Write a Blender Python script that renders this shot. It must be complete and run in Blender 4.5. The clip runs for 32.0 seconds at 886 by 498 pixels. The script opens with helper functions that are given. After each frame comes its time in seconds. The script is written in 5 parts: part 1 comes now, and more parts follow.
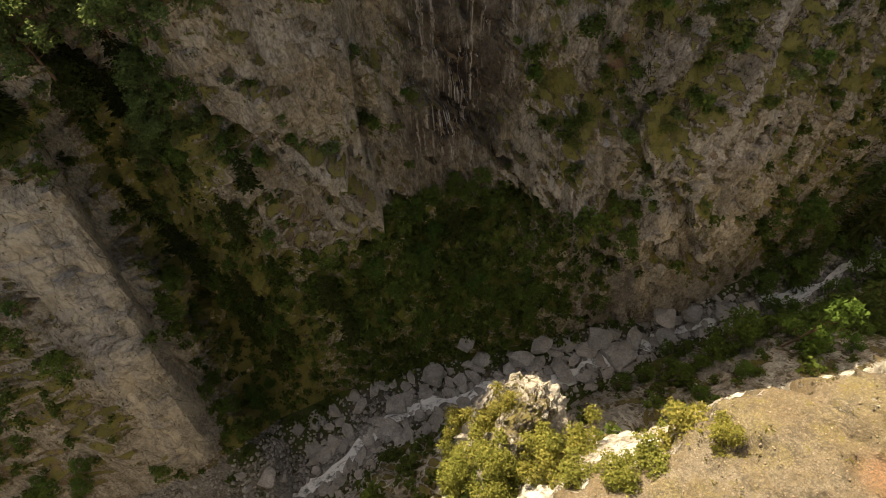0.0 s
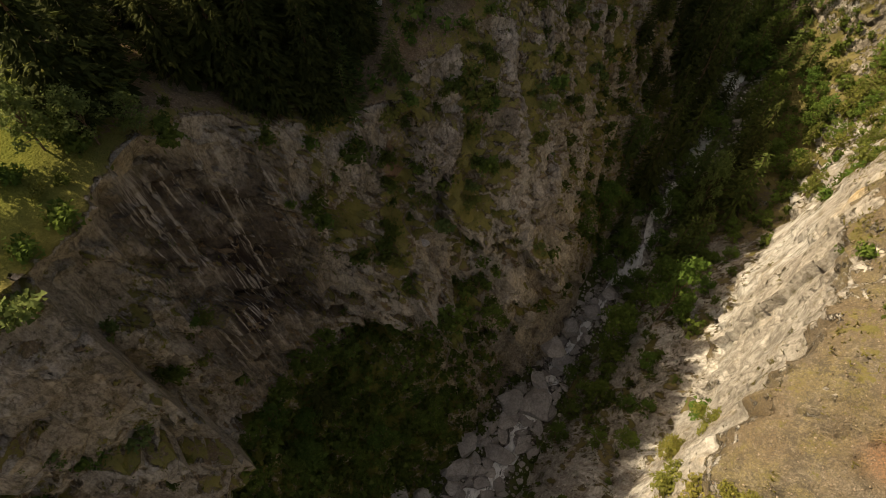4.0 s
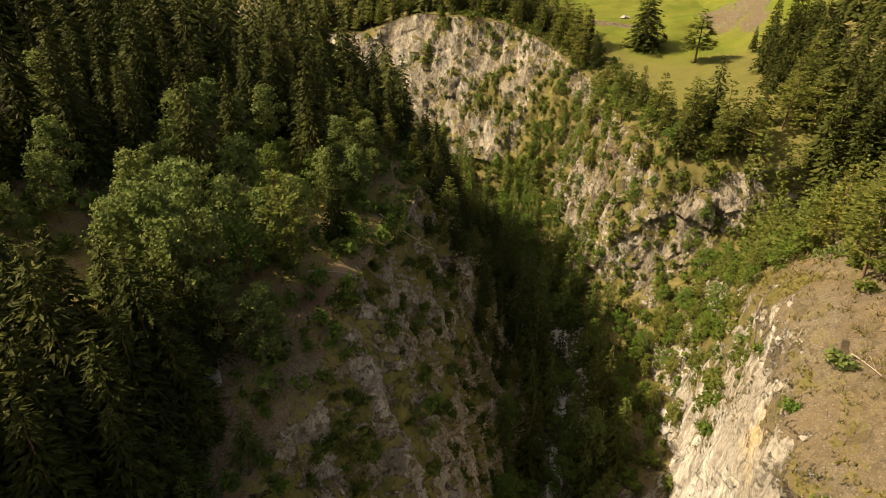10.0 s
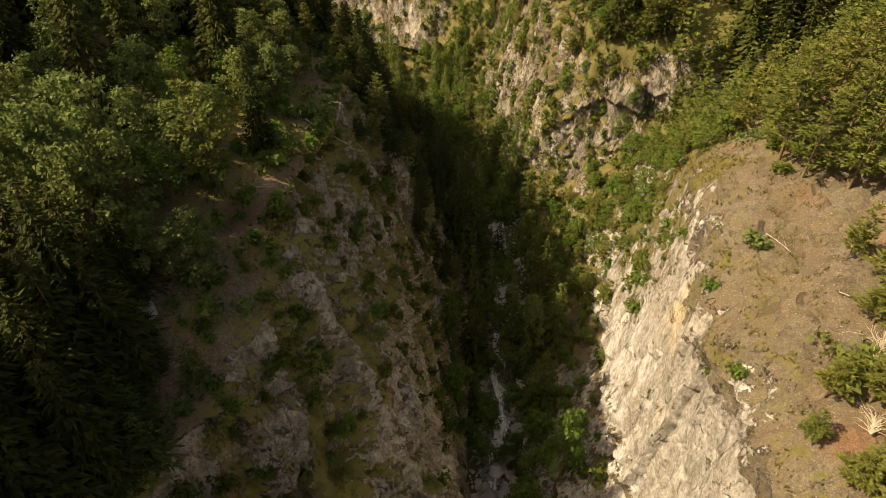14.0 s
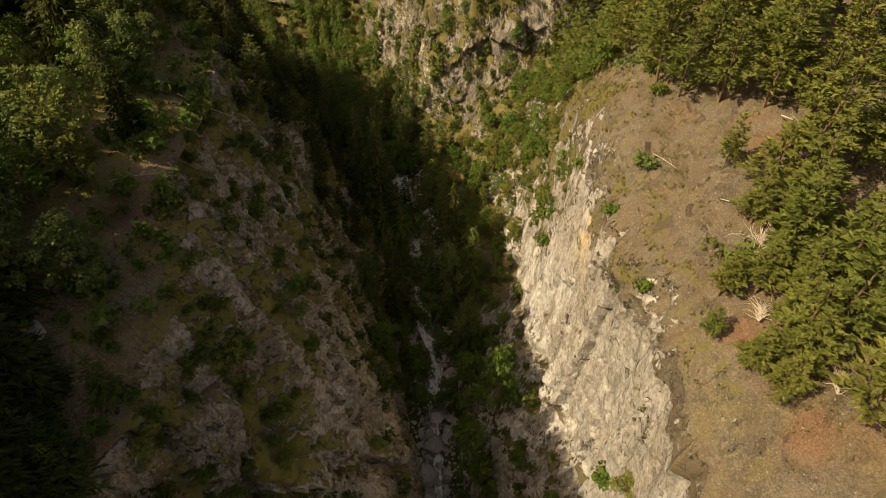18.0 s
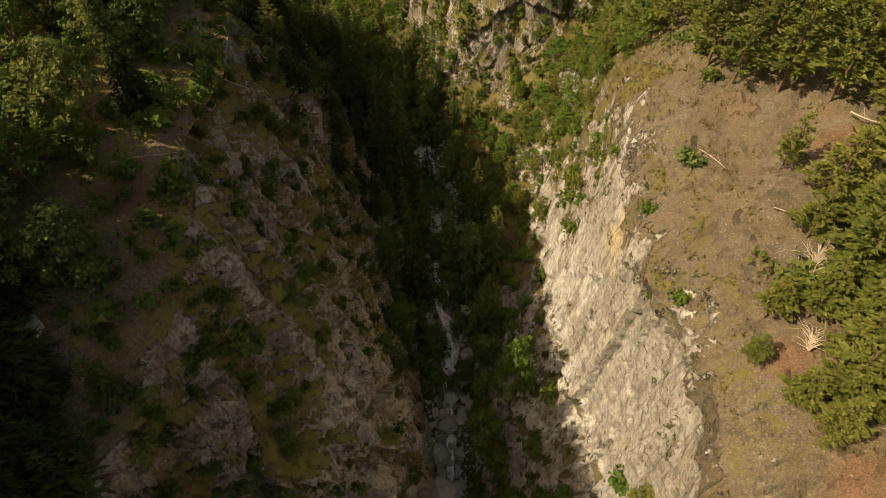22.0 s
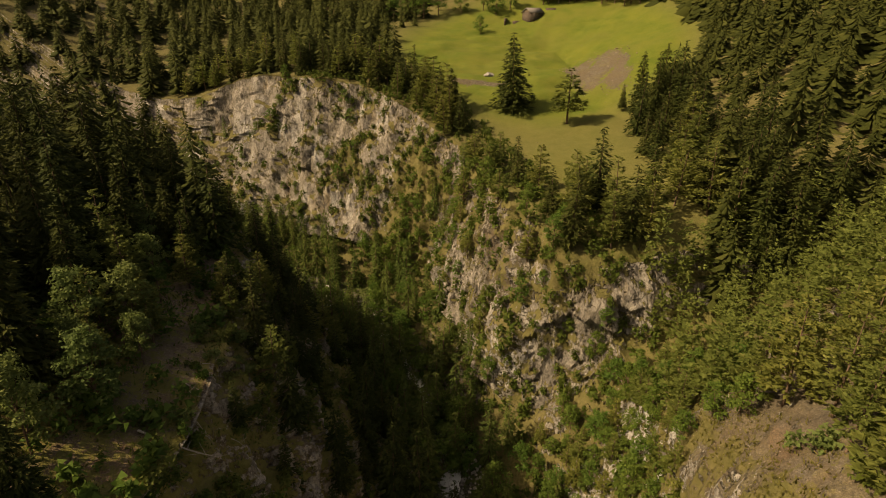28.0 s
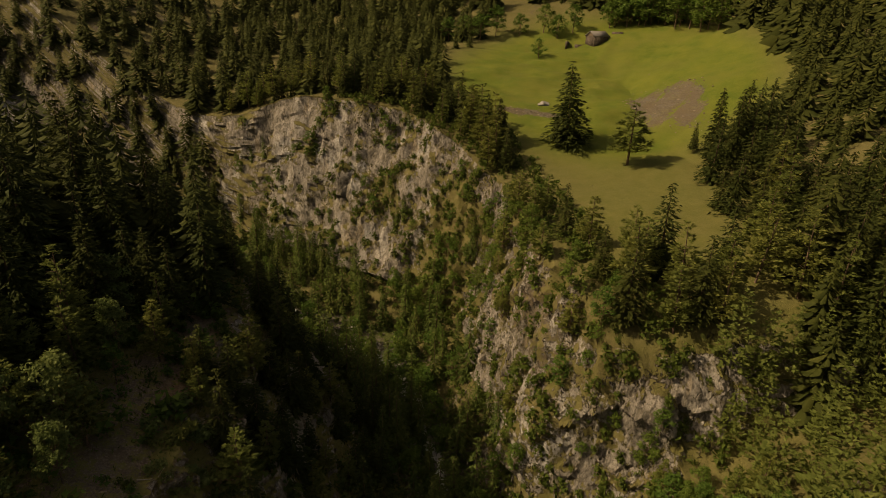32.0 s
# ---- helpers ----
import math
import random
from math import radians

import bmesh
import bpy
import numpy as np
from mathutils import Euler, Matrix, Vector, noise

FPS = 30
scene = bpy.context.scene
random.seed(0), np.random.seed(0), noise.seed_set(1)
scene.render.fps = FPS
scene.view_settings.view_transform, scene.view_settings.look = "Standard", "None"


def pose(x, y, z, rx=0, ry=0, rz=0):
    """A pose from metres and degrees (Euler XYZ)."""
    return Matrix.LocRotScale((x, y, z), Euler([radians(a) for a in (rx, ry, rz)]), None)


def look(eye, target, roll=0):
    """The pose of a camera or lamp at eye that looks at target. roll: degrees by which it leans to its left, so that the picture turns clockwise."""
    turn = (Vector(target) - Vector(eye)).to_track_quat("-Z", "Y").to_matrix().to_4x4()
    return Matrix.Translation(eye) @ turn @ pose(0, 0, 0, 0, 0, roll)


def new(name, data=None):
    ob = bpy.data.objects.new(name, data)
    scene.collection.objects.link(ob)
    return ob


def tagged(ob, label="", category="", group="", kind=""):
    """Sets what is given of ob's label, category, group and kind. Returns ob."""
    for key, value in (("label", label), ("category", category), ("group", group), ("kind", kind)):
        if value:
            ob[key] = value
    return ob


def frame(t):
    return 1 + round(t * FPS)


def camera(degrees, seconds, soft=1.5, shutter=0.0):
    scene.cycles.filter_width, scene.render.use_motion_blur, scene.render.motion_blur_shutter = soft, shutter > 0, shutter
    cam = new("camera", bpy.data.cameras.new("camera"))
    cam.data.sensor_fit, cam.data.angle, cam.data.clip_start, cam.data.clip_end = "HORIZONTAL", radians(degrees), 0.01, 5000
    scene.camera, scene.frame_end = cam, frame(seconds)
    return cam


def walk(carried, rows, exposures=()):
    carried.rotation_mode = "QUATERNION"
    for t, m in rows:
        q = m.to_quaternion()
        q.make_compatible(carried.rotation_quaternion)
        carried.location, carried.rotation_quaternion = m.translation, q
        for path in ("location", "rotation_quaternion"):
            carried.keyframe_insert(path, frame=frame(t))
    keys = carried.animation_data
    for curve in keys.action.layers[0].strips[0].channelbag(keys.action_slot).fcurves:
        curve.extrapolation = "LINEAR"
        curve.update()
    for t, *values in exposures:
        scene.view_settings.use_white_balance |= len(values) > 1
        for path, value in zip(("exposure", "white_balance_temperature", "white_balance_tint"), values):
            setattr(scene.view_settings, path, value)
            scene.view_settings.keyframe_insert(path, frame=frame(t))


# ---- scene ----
cam = camera(78.58, 32.0, soft=0.4)
PATH = [
    (0, (25.47, -16.95, 121.53), (-16.20, -0.36, 32.15), -0.27),
    (0.5, (24.10, -16.42, 121.20), (-17.02, 1.69, 31.86), -0.24),
    (1, (22.58, -15.89, 120.73), (-17.22, 5.23, 31.46), 0.13),
    (1.5, (20.86, -15.04, 120.43), (-16.26, 10.96, 31.29), 0.14),
    (2, (18.83, -13.96, 120.03), (-21.06, 20.11, 34.89), -0.02),
    (2.5, (16.64, -12.83, 119.89), (-22.59, 24.72, 35.92), 0.09),
    (3, (14.51, -11.62, 119.66), (-21.21, 29.67, 35.87), 0.09),
    (3.5, (12.74, -10.70, 119.28), (-19.87, 33.44, 35.69), 0.14),
    (5.5, (5.81, -4.90, 119.03), (-11.42, 48.84, 36.48), -0.36),
    (6, (4.19, -3.65, 118.89), (-9.91, 53.74, 38.22), -0.33),
    (6.5, (2.74, -2.66, 118.65), (-10.62, 60.90, 42.61), -0.37),
    (7, (1.54, -1.84, 118.32), (-11.97, 69.86, 49.93), -0.29),
    (7.5, (1.21, -1.23, 118.31), (-12.38, 77.52, 58.20), -0.50),
    (8, (0.73, -0.97, 118.36), (-11.20, 78.30, 58.58), -0.19),
    (8.5, (0.54, -0.80, 118.57), (-11.55, 80.36, 61.41), -0.06),
    (9, (0.27, -0.59, 118.67), (-13.10, 85.19, 69.02), 0.11),
    (9.5, (0.44, -0.72, 118.85), (-14.09, 86.41, 71.96), -0.06),
    (10, (0.39, -0.58, 119.07), (-12.28, 86.87, 72.26), -0.02),
    (10.5, (0.24, -0.79, 119.32), (-11.95, 83.82, 67.43), 0.12),
    (11, (0.39, -0.93, 119.53), (-11.07, 77.29, 58.28), 0.18),
    (11.5, (0.32, -0.88, 119.69), (-8.55, 75.77, 56.08), 0.24),
    (12, (0.24, -0.68, 119.67), (-3.37, 76.54, 56.23), 0.32),
    (12.5, (0.13, -0.38, 119.73), (-0.49, 76.95, 56.32), 0.35),
    (13, (-0.00, 0.04, 119.95), (-0.00, 77.27, 56.43), 0.41),
    (13.5, (-0.06, 0.69, 119.92), (0.27, 78.06, 56.56), 0.39),
    (14, (-0.01, 1.48, 119.89), (-0.23, 78.95, 56.66), 0.43),
    (14.5, (-0.04, 2.17, 119.85), (-0.32, 79.71, 56.69), 0.33),
    (15, (0.36, 2.40, 119.64), (1.74, 80.01, 56.59), 0.12),
    (15.5, (0.62, 2.42, 119.66), (13.70, 78.97, 56.66), 0.02),
    (17.5, (-0.20, 2.29, 119.86), (16.99, 73.48, 51.76), 0.12),
    (18, (-0.14, 2.31, 119.83), (15.37, 72.45, 50.26), 0.01),
    (18.5, (0.01, 2.59, 119.75), (14.62, 72.86, 50.12), -0.08),
    (19, (0.07, 3.15, 119.84), (13.98, 73.46, 50.11), -0.01),
    (19.5, (0.33, 3.85, 119.93), (13.58, 73.82, 49.72), -0.15),
    (20, (0.40, 4.49, 119.94), (12.73, 70.82, 46.12), -0.05),
    (20.5, (0.39, 4.98, 119.97), (12.37, 69.70, 44.68), -0.02),
    (21, (0.48, 5.77, 119.96), (12.36, 70.58, 44.74), -0.06),
    (21.5, (0.78, 6.89, 119.83), (12.03, 72.04, 44.81), -0.16),
    (22, (1.31, 8.63, 119.86), (11.85, 73.91, 44.84), -0.22),
    (22.5, (1.95, 10.75, 119.92), (11.85, 76.22, 44.99), -0.40),
    (23, (2.57, 13.18, 120.05), (12.67, 78.83, 45.29), -0.44),
    (23.5, (3.42, 15.62, 120.17), (14.24, 81.84, 46.02), -0.55),
    (24, (3.88, 17.88, 120.19), (14.47, 86.28, 48.02), -0.49),
    (24.5, (4.43, 20.11, 120.29), (11.23, 90.92, 50.00), -0.52),
    (25, (4.82, 22.26, 120.23), (10.44, 96.81, 53.81), -0.43),
    (25.5, (5.12, 24.41, 120.58), (10.37, 103.22, 59.25), -0.49),
    (26, (5.33, 26.47, 120.62), (10.60, 109.47, 65.10), -0.47),
    (26.5, (5.53, 28.73, 121.17), (11.13, 115.18, 71.22), -0.33),
    (28.5, (6.30, 38.54, 120.95), (13.74, 130.36, 82.06), 0.17),
    (29, (7.08, 41.12, 120.99), (14.65, 133.08, 82.43), 0.25),
    (29.5, (7.98, 43.88, 121.32), (14.88, 135.88, 82.74), 0.32),
    (30, (8.86, 46.27, 121.71), (15.80, 138.32, 83.27), 0.43),
    (30.5, (9.56, 48.52, 122.17), (14.95, 140.76, 83.93), 0.62),
    (31, (10.43, 50.53, 122.74), (11.91, 142.94, 84.57), 0.83),
    (31.5, (10.90, 52.70, 123.14), (10.60, 145.17, 85.07), 1.08),
    (32, (11.32, 55.02, 123.46), (8.92, 147.52, 85.53), 1.33),
]
walk(cam, [(t, look(eye, target, roll)) for t, eye, target, roll in PATH], exposures=[(0, 1.42, 9000, 10), (1, 1.5, 9000, 10), (2, 0.85, 9000, 12), (3.5, 0.72, 9000, 12), (6, 0.86, 9500, 11), (7, 1.08, 9600, 11), (9, 1.04, 9800, 11), (13, 0.86, 9800, 13), (15, 0.92, 9800, 13), (18, 0.56, 9800, 12), (19, 0.52, 9800, 12), (26, 0.52, 10200, 13), (28.5, 0.15, 10500, 15), (32, -0.32, 10500, 15)])

# ---- world and sun ----
world = bpy.data.worlds.new("world")
scene.world = world
world.use_nodes = True
SUN_EL, SUN_AZ = radians(44.5), radians(-98)      # the sun stands over the west rim
nt = world.node_tree
sky = nt.nodes.new("ShaderNodeTexSky")
sky.sky_type, sky.sun_disc = "NISHITA", False
sky.sun_elevation, sky.sun_rotation = SUN_EL, SUN_AZ
sky.dust_density, sky.air_density, sky.ozone_density = 5.0, 0.75, 0.4      # a hazy, whitish sky
nt.links.new(sky.outputs[0], nt.nodes["Background"].inputs[0])
nt.nodes["Background"].inputs[1].default_value = 0.096
sun = new("sun", bpy.data.lights.new("sun", "SUN"))
sun.data.energy, sun.data.angle, sun.data.color = 4.2, radians(0.6), (1.0, 0.935, 0.80)
sun.rotation_mode = "QUATERNION"
SUN_DIR = Vector((math.sin(SUN_AZ) * math.cos(SUN_EL), math.cos(SUN_AZ) * math.cos(SUN_EL), math.sin(SUN_EL)))
sun.rotation_quaternion = SUN_DIR.to_track_quat("Z", "Y")


# ---- noise for shapes ----
def hash3(i, j, k):
    n = (i * 374761393 + j * 668265263 + k * 2147483647 + 1013904223) & 0xFFFFFFFF
    n = ((n ^ (n >> 13)) * 1274126177) & 0xFFFFFFFF
    n = ((n ^ (n >> 16)) * 2246822519) & 0xFFFFFFFF
    return ((n ^ (n >> 15)) & 0xFFFFFF) / float(0xFFFFFF)


def vnoise(p):
    """Smooth noise from -1 to 1 at the rows of p."""
    f = np.floor(p)
    i = f.astype(np.int64)
    u = p - f
    u = u * u * u * (u * (u * 6 - 15) + 10)
    out = 0
    for a in (0, 1):
        for b in (0, 1):
            for c in (0, 1):
                w = (u[:, 0] if a else 1 - u[:, 0]) * (u[:, 1] if b else 1 - u[:, 1]) * (u[:, 2] if c else 1 - u[:, 2])
                out = out + w * hash3(i[:, 0] + a, i[:, 1] + b, i[:, 2] + c)
    return 2 * out - 1


def fbm(p, octaves=4, ridged=False):
    out, amp, tot = 0, 1.0, 0
    for o in range(octaves):
        n = vnoise(p * 2.03**o + 17.3 * o)
        out = out + amp * ((1 - 2 * np.abs(n)) if ridged else n)
        tot, amp = tot + amp, amp * 0.5
    return out / tot


def blocks(p, tilt=1.0):
    """Broken rock: each cell of a jittered lattice has its own height and its own slanting face."""
    f = np.floor(p).astype(np.int64)
    best = np.full(len(p), 9e9)
    out = np.zeros(len(p))
    for a in (-1, 0, 1):
        for b in (-1, 0, 1):
            for c in (-1, 0, 1):
                i, j, k = f[:, 0] + a, f[:, 1] + b, f[:, 2] + c
                q = np.stack([i + hash3(i, j, k), j + hash3(i + 57, j, k), k + hash3(i, j + 91, k)], 1)
                d = p - q
                dist = (d * d).sum(1)
                near = dist < best
                h = 2 * hash3(i + 11, j + 7, k) - 1 + tilt * ((hash3(i, j + 3, k + 29) - 0.5) * d[:, 0] + (hash3(i + 5, j, k + 41) - 0.5) * d[:, 1] + (hash3(i + 13, j + 17, k) - 0.65) * d[:, 2]) * 2
                out = np.where(near, h, out)
                best = np.where(near, dist, best)
    return out


# ---- the gorge: lines along it, from the far west hillside over the river to the far east hillside ----
# each line has the same seventeen stations, from below the flight to the head of the valley
WEST_HILL = [
    (-420, -190, 250), (-400, -100, 250), (-380, -50, 240), (-360, 0, 235), (-350, 20, 230), (-340, 40, 230), (-330, 60, 230), (-320, 75, 230),
    (-310, 90, 230), (-310, 100, 230), (-310, 108, 230), (-310, 115, 230), (-312, 120, 228), (-320, 128, 225), (-340, 140, 225), (-420, 170, 240), (-640, 230, 330)]
WEST_PLATEAU = [
    (-130, -150, 112), (-110, -70, 108), (-95, -45, 104), (-90, -12, 103), (-90, 12, 101), (-85, 35, 98), (-80, 55, 99), (-75, 75, 98),
    (-72, 95, 97), (-74, 113, 96), (-78, 130, 96), (-86, 141, 98), (-100, 148, 101), (-122, 154, 106), (-152, 170, 112), (-230, 215, 125), (-470, 330, 250)]
WEST_RIM = [
    (-60, -150, 80), (-33, -57, 66), (-42, -44, 80), (-28, -11, 83), (-34, 9, 81), (-30, 28, 69), (-21, 46, 73.5), (-21.5, 64, 79),
    (-18.5, 85, 78), (-21, 104, 78), (-28, 138, 77), (-38, 155, 79), (-53, 163, 80), (-78, 171, 86), (-112, 192, 90), (-185, 245, 96), (-440, 370, 232)]
WEST_TOE = [
    (-40, -150, 25), (-17, -57, 36), (-29, -43, 20), (-26, -12, 35), (-22, 12, 30), (-10, 32, 34), (-3.5, 48, 44), (-5, 66, 36),
    (-3, 91, 38), (0, 112, 42), (-8, 139, 46), (-17, 159, 46), (-33, 171, 47), (-60, 178, 58), (-96, 200, 62), (-166, 258, 70), (-420, 390, 222)]
WEST_BANK = [
    (-10, -150, -16), (-1, -58, 6), (-8, -42, -7), (-8, -13, -6), (-3, 11, -4), (0, 31, -1), (4, 48, 3), (5, 69, 12),
    (6, 92, 20), (8, 118, 31), (3, 142, 33), (-5, 164, 34), (-20, 178, 36), (-42, 181, 40), (-84, 208, 44), (-156, 266, 54), (-410, 400, 216)]
RIVER = [
    (10, -150, -20), (10, -60, -15), (8, -43, -13), (1, -13, -10), (7, 12, -6.5), (9, 32, -3), (9, 48, -1), (12, 69, 8),
    (14, 92, 17), (14, 118, 28.5), (10, 142, 30), (3, 168, 31.5), (-11, 188, 33), (-34, 193, 36), (-72, 222, 40), (-150, 280, 50), (-400, 410, 214)]
EAST_BANK = [
    (28, -150, -16), (22, -60, -11), (17, -43, -9), (9, -13, -6), (14, 12, -4), (15, 32, -1), (15, 49, 3), (19, 70, 11),
    (23, 92, 19), (22, 119, 31), (17, 144, 33), (9, 170, 34), (-4, 199, 35), (-28, 207, 38), (-64, 238, 43), (-144, 294, 54), (-390, 420, 216)]
EAST_TOE = [
    (44, -150, 22), (36, -60, 20), (28, -42, 20), (19, -10, 28), (25, 12, 28), (30.5, 30, 29), (31.5, 49, 32), (33, 69, 30),
    (37, 92, 26), (33, 124, 35), (25, 142, 40), (20, 170, 41), (12, 202, 42), (-12, 222, 43), (-44, 242, 43), (-116, 290, 60), (-380, 430, 220)]
EAST_RIM = [
    (52, -150, 74), (42, -60, 72), (36, -42, 70), (31, -10, 65), (27, 14, 69.5), (30.5, 29, 72.5), (31.5, 46, 72), (36.5, 67, 76.5),
    (44, 90, 65), (51, 124, 56), (41, 138, 75), (33, 166, 79), (25, 204, 82), (-2, 244, 95), (-44, 267, 98), (-136, 312, 95), (-370, 450, 228)]
EAST_PLATEAU = [
    (110, -150, 92), (105, -60, 92), (95, -42, 92), (85, -5, 90), (80, 15, 90), (76, 32, 88), (76, 52, 89), (80, 72, 91),
    (80, 98, 88), (84, 126, 72), (86, 142, 84), (82, 186, 87), (74, 240, 93), (76, 300, 106), (30, 350, 118), (-130, 420, 128), (-340, 500, 240)]
EAST_HILL = [
    (420, -200, 230), (400, -100, 225), (380, -50, 215), (370, 0, 210), (360, 40, 205), (350, 80, 200), (345, 120, 200), (340, 160, 200),
    (340, 200, 200), (345, 240, 205), (345, 290, 210), (330, 350, 210), (300, 440, 210), (220, 540, 215), (40, 600, 225), (-180, 640, 240), (-300, 680, 330)]
RAILS = [WEST_HILL, WEST_PLATEAU, WEST_RIM, WEST_TOE, WEST_BANK, RIVER, EAST_BANK, EAST_TOE, EAST_RIM, EAST_PLATEAU, EAST_HILL]
S_STEPS = [34, 28, 26, 40, 40, 34, 34, 38, 40, 40, 38, 36, 38, 38, 30, 14]
V_STEPS = [36, 62, 96, 74, 22, 22, 56, 84, 76, 44]
#          rock relief in metres at each line
ROUGH = [3.0, 1.2, 1.2, 2.2, 1.0, 0.35, 1.0, 1.6, 1.0, 1.0, 3.0]


def smooth_line(rail, s):
    """Places along a line at stations s, gliding through its points."""
    p = np.array(rail, float)
    p = np.vstack([2 * p[0] - p[1], p, 2 * p[-1] - p[-2]])
    k = np.clip(np.floor(s).astype(int), 0, len(rail) - 2)
    u = (s - k)[:, None]
    a, b, c, d = p[k], p[k + 1], p[k + 2], p[k + 3]
    return 0.5 * (2 * b + (c - a) * u + (2 * a - 5 * b + 4 * c - d) * u**2 + (3 * b - a - 3 * c + d) * u**3)


S = np.concatenate([k + np.arange(n) / n for k, n in enumerate(S_STEPS)] + [[len(S_STEPS)]])
lines = [smooth_line(r, S) for r in RAILS]
cols, rough, vid = [], [], []
for k, n in enumerate(V_STEPS):
    for j in range(n):
        u = j / n
        cols.append(lines[k] * (1 - u) + lines[k + 1] * u)
        rough.append(ROUGH[k] * (1 - u) + ROUGH[k + 1] * u)
        vid.append(k + u)
cols.append(lines[-1]); rough.append(ROUGH[-1]); vid.append(float(len(V_STEPS)))
GRID = np.stack(cols, 1)                        # stations x across x 3
VID = np.array(vid)
NS, NV = GRID.shape[:2]
# the eastern shoulder climbs steeply from its rim and then flattens
over = np.clip(VID - 8, 0, 1)[None, :]
GRID[..., 2] += np.interp(GRID[..., 1], [-30, 10, 28, 42, 62, 82, 100, 112], [0, 1, 3, 6.5, 6, 4.5, 2, 0]) * (1 - np.exp(-over / 0.07)) * (1 - 0.45 * over) * (VID > 8) * (VID < 9.999)


def grid_normals(g):
    n = np.cross(np.gradient(g, axis=0), np.gradient(g, axis=1))
    n /= np.linalg.norm(n, axis=2, keepdims=True) + 1e-9
    return n


nrm = -grid_normals(GRID)
nrm *= np.sign(nrm[..., 2:3] + 0.001)
flat = GRID.reshape(-1, 3)
steep = 1 - np.clip(nrm[..., 2], 0, 1).reshape(-1)
amp = np.tile(np.array(rough), NS) * (0.25 + 0.75 * np.clip(steep * 1.6, 0, 1))
# slanting slabs and buttresses, drawn out along the dip of the beds, and broken into blocks
dip = flat @ np.array([[1, 0, 0], [0, 0.92, 0.38], [0, -0.38, 0.92]]).T
warp = np.stack([fbm(flat * 0.09 + 11 * k, 3) for k in (1, 2, 3)], 1) * 3.0
big = fbm(dip * [0.05, 0.065, 0.028], 3, True)
slabs = blocks((dip + 1.4 * warp) * [0.075, 0.095, 0.04], 1.3)
chunks = blocks((dip + 0.6 * warp) * [0.33, 0.40, 0.14] + 50, 1.3)
chips = blocks((dip + 0.3 * warp) * [0.9, 1.0, 0.35] + 80, 1.3)
wall = np.clip(steep * 1.8 - 0.30, 0, 1)
push = amp * (1.6 * big + wall * (1.15 * slabs + 0.55 * chunks + 0.2 * chips) + (1 - wall) * 0.5 * fbm(flat * 0.3, 3))
east = np.clip((np.tile(VID, NS) - 6.6) / 0.6, 0, 1) * np.clip((122 - flat[:, 1]) / 12, 0, 1) * np.clip((flat[:, 1] + 5) / 10, 0, 1)
ribs = fbm(flat * [0.11, 0.11, 0.012] + 23, 3, True)
vv, yy, zz = np.tile(VID, NS), flat[:, 1], flat[:, 2]
north = np.clip((yy - 118) / 20, 0, 1) * (vv > 6)
broad_ribs = fbm(flat * [0.045, 0.045, 0.006] + 61, 3, True)
push = push * (1 - 0.5 * north) + (1.7 * ribs + 3.4 * broad_ribs + 0.9 * fbm(flat * [0.33, 0.33, 0.03] + 87, 2, True)) * wall * north


def sig(q):
    return 1 / (1 + np.exp(-np.clip(q, -40, 40)))


def window(q, a, b, c, d):
    """1 from a to b, with a soft rise over c at the start and d at the end."""
    return sig((q - a) / c) * (1 - sig((q - b) / d))


on_west = window(vv, 2.04, 3.7, 0.03, 0.15)
lean = yy - 0.10 * (zz - 40)
push -= 8.0 * window(lean, -50.5, -38, 0.5, 2.5) * window(vv, 2.0, 3.9, 0.05, 0.1)      # gully beside the slab
push -= 4.0 * window(yy + 0.25 * (zz - 55), -2.5, 14, 0.5, 2.0) * window(vv, 2.03, 3.0, 0.02, 0.1)   # streaked recess beside the prow
push -= 4.5 * window(yy + 0.15 * (zz - 72), 66.5, 77, 0.4, 1.5) * window(vv, 2.01, 2.5, 0.02, 0.1)       # hollow behind the outcrop
# slanting fins with a sharp drop on their upstream side
FIN = np.mod((yy - 0.5 * zz + 6 * fbm(flat * 0.035 + 3, 3)) / (9.0 + 2.0 * np.sin(yy * 0.05)), 1.0)
fin_area = on_west * np.clip((yy - 46) / 12, 0, 1) * np.clip((175 - yy) / 15, 0, 1)
push = push * (1 - 0.5 * fin_area) + fin_area * (2.6 * np.where(FIN < 0.86, FIN / 0.86, (1 - FIN) / 0.14) - 1.3) * (0.65 + 0.7 * fbm(flat * 0.05 + 41, 2))
# thin ribs that run down the wall with the dip of the beds
run = np.stack([0.05 * flat[:, 0], yy - 0.42 * zz, 0.07 * zz], 1)
push += on_west * np.clip((yy + 45) / 10, 0, 1) * (1.0 * fbm(run * [1, 0.26, 1] + 13, 3, True) + 0.4 * fbm(run * [2, 0.95, 2] + 37, 2, True))
# the great rib that falls from the outcrop: rounded above, broken off sharply behind
# the prow: a buttress that breaks off towards the streaked recess
beak = yy + 9
push += window(zz, 37, 77, 1.0, 2.0) * on_west * np.where(beak < 0, 2.4 * np.exp(np.minimum(beak, 0) / 6.0), -2.2 * np.exp(-np.maximum(beak, 0) / 4.0))
edge = yy - (52 + 0.64 * (zz - 57))
push += on_west * window(zz, 53, 80, 1.5, 1.5) * np.where(edge < 0, 2.6 * np.clip((edge + 9) / 9, 0, 1) ** 0.7, -3.4 * np.exp(-np.maximum(edge, 0) / 4.5))
push -= 5.0 * np.exp(-((flat - [-39, 262, 73]) ** 2).sum(1) / 14.0)                     # the cave
push *= 1 - 0.68 * east                          # the sunny slab is smoother
